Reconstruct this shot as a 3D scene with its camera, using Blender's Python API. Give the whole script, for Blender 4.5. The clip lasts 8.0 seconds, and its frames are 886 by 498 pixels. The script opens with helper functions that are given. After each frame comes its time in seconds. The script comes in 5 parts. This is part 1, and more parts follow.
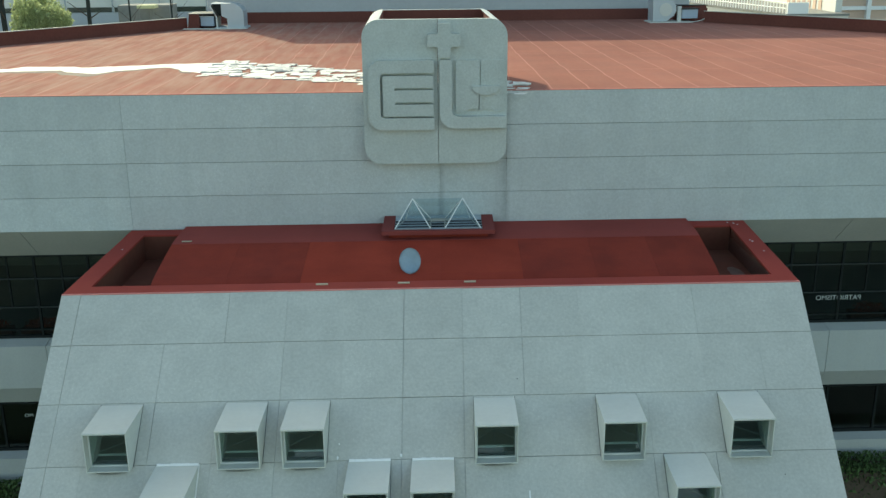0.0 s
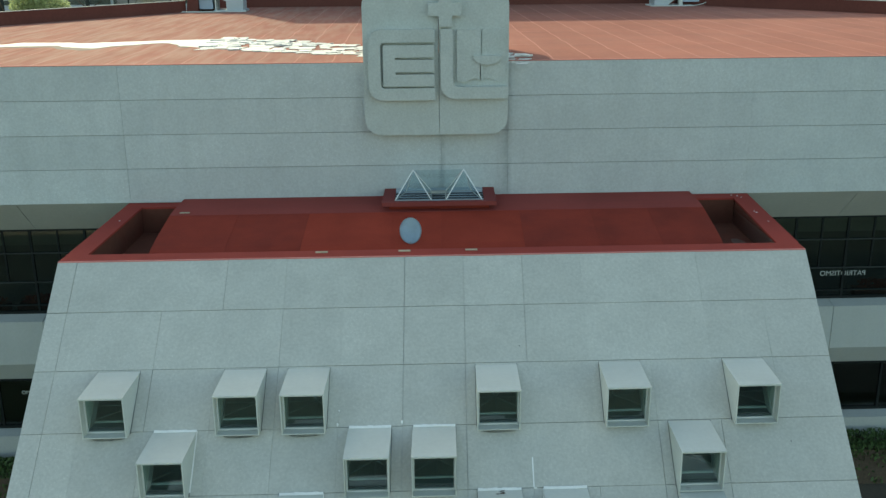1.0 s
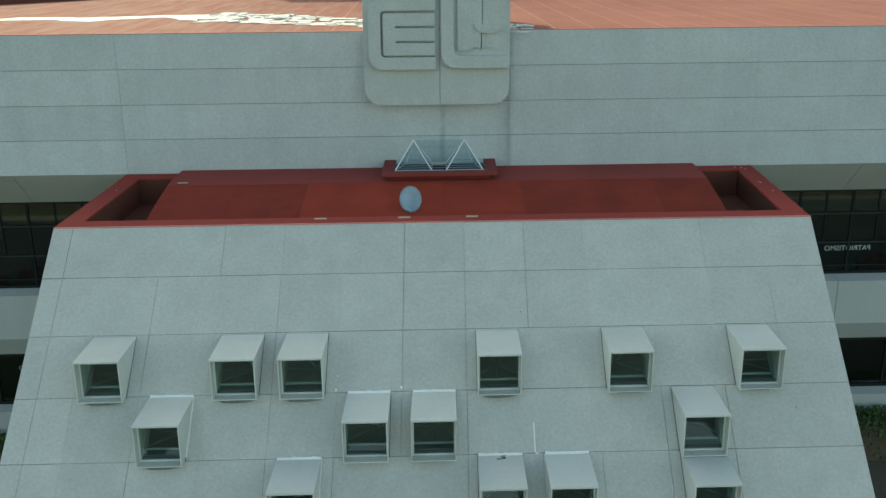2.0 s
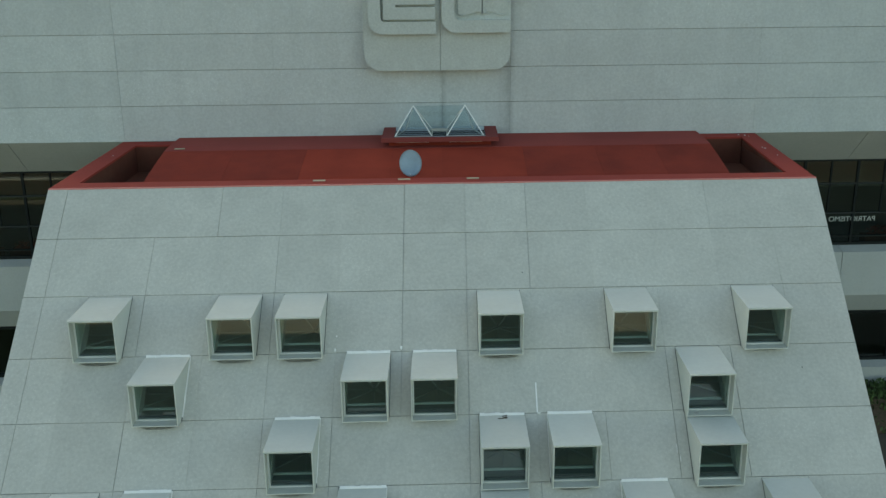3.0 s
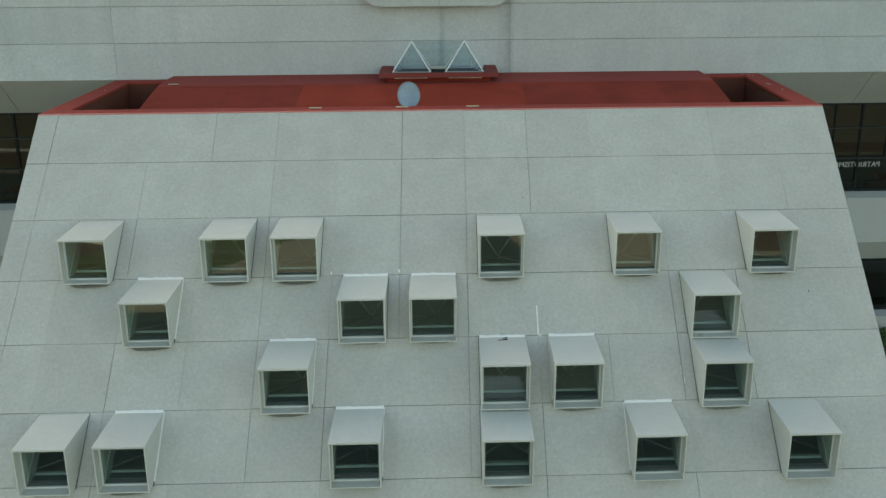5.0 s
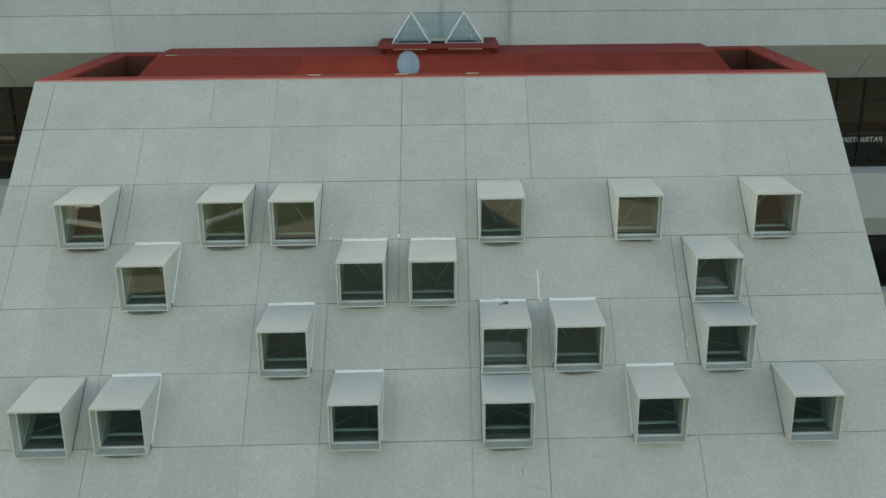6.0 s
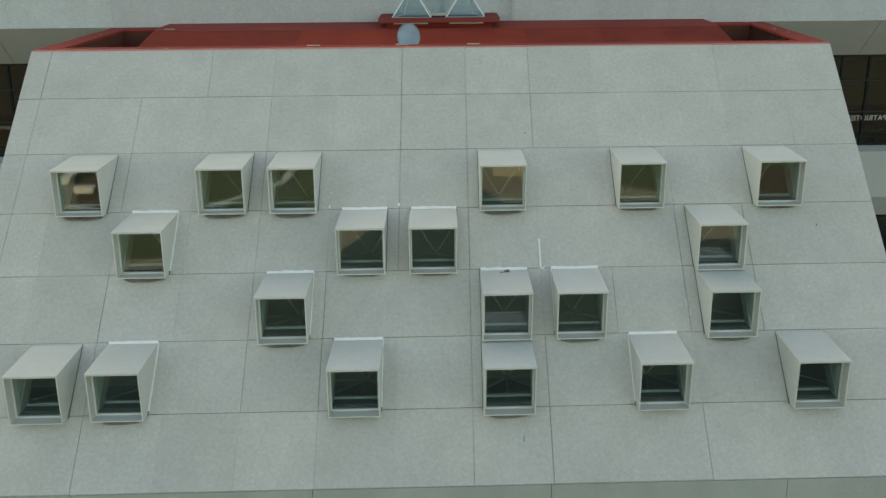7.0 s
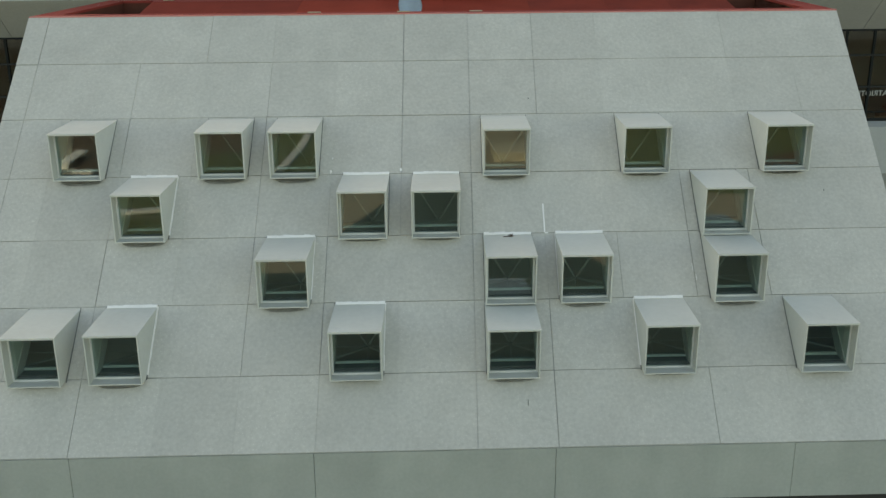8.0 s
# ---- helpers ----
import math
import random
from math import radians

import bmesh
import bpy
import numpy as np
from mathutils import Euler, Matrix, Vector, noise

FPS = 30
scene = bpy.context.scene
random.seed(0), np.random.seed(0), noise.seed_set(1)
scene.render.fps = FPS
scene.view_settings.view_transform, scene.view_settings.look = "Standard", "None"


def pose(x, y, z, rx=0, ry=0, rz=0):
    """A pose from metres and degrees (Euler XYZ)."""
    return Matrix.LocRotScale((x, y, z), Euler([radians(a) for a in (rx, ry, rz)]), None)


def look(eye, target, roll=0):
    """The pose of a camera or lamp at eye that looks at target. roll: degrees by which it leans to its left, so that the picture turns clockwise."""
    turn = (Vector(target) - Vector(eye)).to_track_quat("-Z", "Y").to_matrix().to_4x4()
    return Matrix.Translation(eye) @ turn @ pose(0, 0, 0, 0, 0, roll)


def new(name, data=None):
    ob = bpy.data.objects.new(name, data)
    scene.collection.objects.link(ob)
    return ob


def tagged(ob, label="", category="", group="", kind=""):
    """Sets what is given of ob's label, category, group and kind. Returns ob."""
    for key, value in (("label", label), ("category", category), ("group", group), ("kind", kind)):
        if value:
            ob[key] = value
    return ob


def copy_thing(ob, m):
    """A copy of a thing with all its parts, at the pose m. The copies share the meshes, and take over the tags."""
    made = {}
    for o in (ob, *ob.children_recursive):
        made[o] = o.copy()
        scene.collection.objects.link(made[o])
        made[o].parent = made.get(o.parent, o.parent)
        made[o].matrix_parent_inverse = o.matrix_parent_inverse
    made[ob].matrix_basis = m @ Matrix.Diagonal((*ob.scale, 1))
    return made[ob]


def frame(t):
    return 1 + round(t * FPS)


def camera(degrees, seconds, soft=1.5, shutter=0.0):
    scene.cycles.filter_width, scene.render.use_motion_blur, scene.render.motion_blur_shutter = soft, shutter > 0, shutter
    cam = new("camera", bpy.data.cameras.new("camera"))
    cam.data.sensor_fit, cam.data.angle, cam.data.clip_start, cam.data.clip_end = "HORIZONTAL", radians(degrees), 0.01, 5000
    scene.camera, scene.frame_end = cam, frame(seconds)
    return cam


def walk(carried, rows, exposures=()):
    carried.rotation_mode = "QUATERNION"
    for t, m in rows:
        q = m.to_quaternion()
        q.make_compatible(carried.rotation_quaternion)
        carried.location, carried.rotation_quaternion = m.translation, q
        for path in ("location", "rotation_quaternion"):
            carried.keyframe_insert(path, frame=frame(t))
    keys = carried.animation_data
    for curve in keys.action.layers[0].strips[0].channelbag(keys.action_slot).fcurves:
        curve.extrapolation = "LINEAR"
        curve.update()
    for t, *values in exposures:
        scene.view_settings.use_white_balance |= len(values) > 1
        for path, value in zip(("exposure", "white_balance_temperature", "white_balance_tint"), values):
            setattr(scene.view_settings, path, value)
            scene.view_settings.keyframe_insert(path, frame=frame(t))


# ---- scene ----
cam = camera(49.0, 8.0, soft=1.4)
PATH = [
    (0, (0.104, -19.818, 14.661), (0.16, -17.909, 14.066), -0.5),
    (0.5, (0.106, -19.797, 14.309), (0.161, -17.889, 13.714), -0.5),
    (1, (0.065, -19.773, 13.922), (0.122, -17.864, 13.326), -0.5),
    (1.5, (0.096, -19.755, 13.572), (0.149, -17.847, 12.975), -0.5),
    (3, (0.069, -19.679, 12.395), (0.123, -17.773, 11.792), -0.5),
    (3.5, (0.043, -19.668, 11.99), (0.1, -17.763, 11.386), -0.5),
    (4, (0.045, -19.674, 11.564), (0.101, -17.768, 10.959), -0.5),
    (4.5, (0.041, -19.685, 11.258), (0.099, -17.781, 10.65), -0.4),
    (6, (0.017, -19.748, 10.323), (0.077, -17.846, 9.709), -0.4),
    (6.5, (0.03, -19.738, 10.025), (0.088, -17.835, 9.41), -0.4),
    (7, (0.022, -19.736, 9.736), (0.08, -17.834, 9.121), -0.4),
    (7.5, (-0.024, -19.713, 9.421), (0.035, -17.811, 8.804), -0.4),
    (8, (-0.037, -19.71, 9.122), (0.022, -17.809, 8.503), -0.4),
]
walk(cam, [(t, look(eye, target, roll)) for t, eye, target, roll in PATH],
     exposures=[(0.0, 1.03, 7700, -8), (1.5, 1.02, 7900, -8.5), (2.9, 0.98, 8450, -5.5), (3.5, 1.10, 8800, -3.5), (6.0, 1.17, 9500, 1.8), (8.0, 1.18, 9850, 4.5)])

# ---------------------------------------------------------------- world, sun
SUN_TO = Vector((-0.76, 1.55, 1.0)).normalized()          # from the place towards the sun
world = bpy.data.worlds.new("sky")
scene.world = world
world.use_nodes = True
wn = world.node_tree.nodes
sky = wn.new("ShaderNodeTexSky")
sky.sky_type = "NISHITA"
sky.sun_disc = False
sky.sun_elevation = math.asin(SUN_TO.z)
sky.sun_rotation = math.atan2(SUN_TO.x, SUN_TO.y)
sky.air_density, sky.dust_density, sky.ozone_density = 1.0, 1.5, 0.6
world.node_tree.links.new(sky.outputs[0], wn["Background"].inputs[0])
wn["Background"].inputs[1].default_value = 0.15
sun_data = bpy.data.lights.new("sun", "SUN")
sun_data.energy, sun_data.angle, sun_data.color = 2.0, radians(0.53), (1.0, 0.94, 0.85)
sun = new("sun", sun_data)
sun.matrix_world = look((0, 0, 40), Vector((0, 0, 40)) - SUN_TO)


# ---------------------------------------------------------------- materials
def material(name, color, rough=0.8, metal=0.0, grain=0.15, grain_scale=40.0, blotch=0.12, blotch_scale=0.6,
             bump=0.2, per_piece=0.0, streak=0.0, tint=None, spec=0.4, speck=0.0, island=False):
    """A surface with fine grain, large blotches, optional rain streaks, light aggregate specks and a shade of its own per piece."""
    m = bpy.data.materials.new(name)
    m.use_nodes = True
    nt = m.node_tree
    N, L = nt.nodes.new, nt.links.new
    b = nt.nodes["Principled BSDF"]
    b.inputs["Roughness"].default_value = rough
    b.inputs["Metallic"].default_value = metal
    b.inputs["Specular IOR Level"].default_value = spec
    geo = N("ShaderNodeNewGeometry")

    def noise_fac(scale, detail, stretch=None):
        n = N("ShaderNodeTexNoise")
        n.inputs["Scale"].default_value, n.inputs["Detail"].default_value = scale, detail
        if stretch:
            mp = N("ShaderNodeMapping")
            mp.inputs["Scale"].default_value = stretch
            L(geo.outputs["Position"], mp.inputs["Vector"])
            L(mp.outputs[0], n.inputs["Vector"])
        else:
            L(geo.outputs["Position"], n.inputs["Vector"])
        return n.outputs["Fac"]

    def scaled(out, amount):
        a = N("ShaderNodeMath")
        a.operation = "MULTIPLY_ADD"
        L(out, a.inputs[0])
        a.inputs[1].default_value, a.inputs[2].default_value = amount * 2, 1 - amount
        return a.outputs[0]

    def times(a, c):
        q = N("ShaderNodeMath")
        q.operation = "MULTIPLY"
        L(a, q.inputs[0])
        L(c, q.inputs[1])
        return q.outputs[0]

    fine = noise_fac(grain_scale, 6)
    val = times(scaled(fine, grain), scaled(noise_fac(blotch_scale, 4), blotch))
    if streak:
        val = times(val, scaled(noise_fac(1.0, 4, (2.2, 2.2, 0.25)), streak))
    if per_piece:
        if island:
            rnd = geo.outputs["Random Per Island"]
        else:
            rnd = N("ShaderNodeObjectInfo").outputs["Random"]
        val = times(val, scaled(rnd, per_piece))
    if speck:
        v = N("ShaderNodeTexVoronoi")
        v.inputs["Scale"].default_value = 22.0
        L(geo.outputs["Position"], v.inputs["Vector"])
        r = N("ShaderNodeMapRange")
        r.inputs[1].default_value, r.inputs[2].default_value = 0.05, 0.25
        r.inputs[3].default_value, r.inputs[4].default_value = 1 + speck, 1.0
        L(v.outputs["Distance"], r.inputs[0])
        share = N("ShaderNodeMath")             # some pieces show more of their aggregate
        share.operation = "MULTIPLY_ADD"
        L(N("ShaderNodeObjectInfo").outputs["Random"], share.inputs[0])
        share.inputs[1].default_value, share.inputs[2].default_value = speck * 0.8, 1 + speck * 0.6
        L(share.outputs[0], r.inputs[3])
        val = times(val, r.outputs[0])
    mix = N("ShaderNodeMix")
    mix.data_type = "RGBA"
    mix.inputs["A"].default_value = (*color, 1)
    mix.inputs["B"].default_value = (*(tint or color), 1)
    L(noise_fac(blotch_scale * 2.3, 5), mix.inputs["Factor"])
    mul = N("ShaderNodeVectorMath")
    mul.operation = "SCALE"
    L(mix.outputs["Result"], mul.inputs[0])
    L(val, mul.inputs["Scale"])
    L(mul.outputs[0], b.inputs["Base Color"])
    if bump:
        bp = N("ShaderNodeBump")
        bp.inputs["Strength"].default_value, bp.inputs["Distance"].default_value = bump, 0.01
        L(fine, bp.inputs["Height"])
        L(bp.outputs[0], b.inputs["Normal"])
    return m


def glass_material(name, tone, rough=0.02, clear=0.6, film=0.06):
    """Window glass: partly clear, with a mirror film whose gloss rises at grazing angles."""
    m = bpy.data.materials.new(name)
    m.use_nodes = True
    nt = m.node_tree
    N, L = nt.nodes.new, nt.links.new
    nt.nodes.remove(nt.nodes["Principled BSDF"])
    tr, gl, mx, lw = N("ShaderNodeBsdfTransparent"), N("ShaderNodeBsdfGlossy"), N("ShaderNodeMixShader"), N("ShaderNodeLayerWeight")
    tr.inputs[0].default_value = (*[math.sqrt(clear * c) for c in tone], 1)      # two faces to a pane
    gl.inputs["Roughness"].default_value = rough
    pw, ad = N("ShaderNodeMath"), N("ShaderNodeMath")
    pw.operation, ad.operation = "POWER", "MULTIPLY_ADD"
    L(lw.outputs["Facing"], pw.inputs[0])
    pw.inputs[1].default_value = 4.0
    L(pw.outputs[0], ad.inputs[0])
    ad.inputs[1].default_value, ad.inputs[2].default_value = 0.6, film
    L(ad.outputs[0], mx.inputs[0])
    L(tr.outputs[0], mx.inputs[1])
    L(gl.outputs[0], mx.inputs[2])
    L(mx.outputs[0], nt.nodes["Material Output"].inputs[0])
    return m


CONCRETE = material("aggregate_concrete", (0.534, 0.525, 0.482), 0.9, grain=0.18, grain_scale=17, blotch=0.11, blotch_scale=1.3,
                    bump=0.35, per_piece=0.034, streak=0.07, tint=(0.488, 0.490, 0.455), spec=0.2, speck=0.18)
WALL_CONCRETE = material("wall_concrete", (0.535, 0.562, 0.560), 0.9, grain=0.18, grain_scale=16, blotch=0.10, blotch_scale=1.1,
                         bump=0.35, per_piece=0.03, streak=0.07, tint=(0.495, 0.525, 0.538), spec=0.2, speck=0.24)
SMOOTH_CONCRETE = material("smooth_concrete", (0.465, 0.485, 0.47), 0.85, grain=0.08, grain_scale=18, blotch=0.07, bump=0.15, streak=0.06)
FASCIA = material("weathered_fascia_concrete", (0.425, 0.445, 0.415), 0.85, grain=0.10, grain_scale=18, blotch=0.16, blotch_scale=1.0, bump=0.15, streak=0.10, tint=(0.36, 0.40, 0.365))
SOFFIT = material("soffit_concrete", (0.435, 0.432, 0.40), 0.9, grain=0.1, grain_scale=15, blotch=0.1, bump=0.15, streak=0.05)
JOINT = material("joint_mortar", (0.43, 0.435, 0.43), 0.95, grain=0.2, blotch=0.3, blotch_scale=1.2)
RED = material("red_waterproofing", (0.345, 0.056, 0.042), 0.85, grain=0.1, grain_scale=20, blotch=0.2, blotch_scale=0.45, bump=0.12,
               tint=(0.25, 0.040, 0.034), spec=0.15)
RED_SHEET = material("red_felt_sheet", (0.335, 0.046, 0.027), 0.85, grain=0.1, grain_scale=20, blotch=0.22, blotch_scale=0.6, bump=0.12, per_piece=0.10, streak=0.10, tint=(0.18, 0.030, 0.022), spec=0.15)
FRESH_RED = material("fresh_red_felt_sheet", (0.36, 0.050, 0.028), 0.85, grain=0.1, grain_scale=20, blotch=0.25, blotch_scale=0.9, bump=0.12, per_piece=0.06, streak=0.10, tint=(0.30, 0.042, 0.026), spec=0.15)
CAP_RED = material("dusty_red_cap_sheet", (0.33, 0.066, 0.055), 0.9, grain=0.1, grain_scale=20, blotch=0.2, blotch_scale=0.6, bump=0.12, per_piece=0.05, tint=(0.26, 0.058, 0.05), spec=0.12)
# dirty red, also darkened for the shade on the parapets and flashing
WORN_SHADED_RED = material("weathered_shaded_red", (0.145, 0.055, 0.046), 0.9, grain=0.15, grain_scale=10, blotch=0.25, blotch_scale=0.5, bump=0.15, spec=0.1)
# gutter walls and floor, a darker red-brown than the coping
WELL = material("gutter_red_brown", (0.14, 0.042, 0.028), 0.9, grain=0.15, grain_scale=8, blotch=0.4, blotch_scale=0.8, bump=0.15, tint=(0.12, 0.055, 0.038), spec=0.15)
CURB_RED = material("curb_red", (0.24, 0.055, 0.05), 0.85, grain=0.1, blotch=0.2, bump=0.1, spec=0.15)
EDGE_FELT = material("red_felt_edge", (0.42, 0.17, 0.14), 0.9, grain=0.1, blotch=0.3, blotch_scale=1.5, bump=0.1, spec=0.1)
RED_EDGE = material("red_edge_paint", (0.60, 0.22, 0.20), 0.7, grain=0.1, blotch=0.2, bump=0.05)
HOOD = material("painted_metal", (0.575, 0.592, 0.548), 0.8, grain=0.06, grain_scale=12, blotch=0.08, blotch_scale=1.2, bump=0.03, per_piece=0.03, spec=0.08)
DARK_LINE = material("dark_joint_shade_and_chip", (0.16, 0.17, 0.165), 0.9, grain=0.2, grain_scale=20, blotch=0.5, blotch_scale=4.0, bump=0.1)
FOOT_SHADE = material("foot_contact_shade", (0.43, 0.43, 0.40), 0.95, grain=0.2, grain_scale=18, blotch=0.3, blotch_scale=4.0, bump=0.15)
FOOT_SHADE_DARK = material("dark_foot_contact_shade", (0.34, 0.34, 0.31), 0.95, grain=0.2, grain_scale=18, blotch=0.4, blotch_scale=5.0, bump=0.15)
INNER_SILL = material("shaded_sill", (0.13, 0.14, 0.135), 0.7, grain=0.12, blotch=0.25, blotch_scale=2.0, bump=0.05)
WHITE = material("white_sealant", (0.84, 0.84, 0.82), 0.6, grain=0.06, blotch=0.12, blotch_scale=3, bump=0.1)
WHITE_METAL = material("white_metal", (0.82, 0.83, 0.83), 0.4, grain=0.03, blotch=0.06, bump=0.02)
PALE_FRAME = material("pale_window_frame", (0.60, 0.62, 0.60), 0.5, grain=0.05, blotch=0.08, bump=0.02)
ALU = material("aluminium_frame", (0.45, 0.46, 0.45), 0.4, metal=0.6, grain=0.05, blotch=0.08, bump=0.02)
MULLION = material("grey_mullion", (0.030, 0.036, 0.036), 0.6, grain=0.06, blotch=0.1, bump=0.02, spec=0.15)
DARK_METAL = material("dark_metal_frame", (0.014, 0.018, 0.018), 0.6, grain=0.1, blotch=0.2, bump=0.02, spec=0.12)
DARK = material("dark_interior", (0.05, 0.05, 0.048), 0.9, grain=0.1, blotch=0.25, bump=0.05)
ROOM = material("interior_plaster", (0.55, 0.55, 0.50), 0.9, grain=0.08, blotch=0.2, bump=0.05)
BOUNCE_PALE = material("pale_bounce", (0.74, 0.73, 0.67), 0.9, grain=0.06, blotch=0.25, blotch_scale=0.9, bump=0.05)
DISH = material("dish_paint", (0.50, 0.65, 0.75), 0.45, grain=0.05, blotch=0.22, blotch_scale=5, bump=0.02)
GALV = material("galvanised_sheet", (0.46, 0.52, 0.57), 0.45, metal=0.25, grain=0.06, blotch=0.12, blotch_scale=2, bump=0.04)
BLUE = material("blue_grey_motor", (0.36, 0.45, 0.56), 0.5, grain=0.05, blotch=0.1, bump=0.02)
GRASS = material("grass", (0.070, 0.092, 0.026), 0.95, grain=0.5, grain_scale=9, blotch=0.3, blotch_scale=0.5, bump=0.8, tint=(0.085, 0.095, 0.032))
LEAF = material("leaves", (0.05, 0.10, 0.03), 0.7, grain=0.25, grain_scale=3, blotch=0.3, blotch_scale=1.5, bump=0.0, per_piece=0.35, island=True, tint=(0.08, 0.12, 0.035))
PALE_LEAF = material("pale_leaves", (0.35, 0.40, 0.20), 0.7, grain=0.2, grain_scale=3, blotch=0.2, blotch_scale=1.0, bump=0.0, per_piece=0.3, island=True, tint=(0.46, 0.50, 0.27))

def let_light_through(m, color):
    """Thin leaves that glow with the light behind them."""
    nt = m.node_tree
    b, out = nt.nodes["Principled BSDF"], nt.nodes["Material Output"]
    tl, mx = nt.nodes.new("ShaderNodeBsdfTranslucent"), nt.nodes.new("ShaderNodeMixShader")
    tl.inputs[0].default_value = (*color, 1)
    mx.inputs[0].default_value = 0.5
    nt.links.new(b.outputs[0], mx.inputs[1])
    nt.links.new(tl.outputs[0], mx.inputs[2])
    nt.links.new(mx.outputs[0], out.inputs[0])


let_light_through(PALE_LEAF, (0.37, 0.43, 0.22))
DARK_BARK = material("dark_bark", (0.028, 0.034, 0.03), 0.95, grain=0.3, grain_scale=8, blotch=0.3, bump=0.5)
DULL_GREY = material("dull_concrete", (0.24, 0.24, 0.225), 0.9, grain=0.2, grain_scale=3, blotch=0.3, blotch_scale=0.8, bump=0.2)
BARK = material("bark", (0.10, 0.075, 0.055), 0.95, grain=0.4, grain_scale=14, blotch=0.3, bump=0.6)
PAVING = material("tan_paving", (0.275, 0.242, 0.168), 0.9, grain=0.15, grain_scale=10, blotch=0.15, blotch_scale=0.3, bump=0.2, tint=(0.245, 0.215, 0.155))
SHADED_PAVING = material("shaded_paving", (0.034, 0.052, 0.044), 0.9, grain=0.2, grain_scale=8, blotch=0.25, blotch_scale=0.3, bump=0.2)
SOIL = material("bare_earth", (0.10, 0.085, 0.065), 0.95, grain=0.3, grain_scale=12, blotch=0.25, bump=0.5)
BROWN_EARTH = material("red_brown_earth", (0.105, 0.062, 0.034), 0.95, grain=0.3, grain_scale=8, blotch=0.35, blotch_scale=0.3, bump=0.4, tint=(0.06, 0.045, 0.028))
PLATFORM = material("pale_tan_stone", (0.39, 0.36, 0.265), 0.85, grain=0.1, grain_scale=8, blotch=0.12, bump=0.1)
DUSTY = material("dusty_ground", (0.215, 0.21, 0.20), 0.95, grain=0.2, grain_scale=6, blotch=0.25, blotch_scale=0.05, bump=0.2)
GREY_PAINT = material("grey_blue_render", (0.42, 0.45, 0.48), 0.85, grain=0.08, grain_scale=8, blotch=0.08, bump=0.1)
PINK = material("pink_brick_wall", (0.60, 0.44, 0.35), 0.9, grain=0.12, grain_scale=8, blotch=0.1, bump=0.1)
PALE_WALL = material("pale_render", (0.68, 0.68, 0.64), 0.85, grain=0.06, grain_scale=5, blotch=0.1, bump=0.1)
YELLOW = material("yellow_awning", (0.60, 0.58, 0.33), 0.8, grain=0.1, blotch=0.15)
HOOD_GLASS = glass_material("hood_glass", (0.71, 0.90, 0.86), clear=0.97, film=0.115)
DARK_GLASS = glass_material("tinted_glass", (0.54, 0.62, 0.58), clear=0.52, film=0.058)
SKY_GLASS = glass_material("skylight_glass", (0.70, 0.84, 0.85), rough=0.10, clear=0.92, film=0.08)


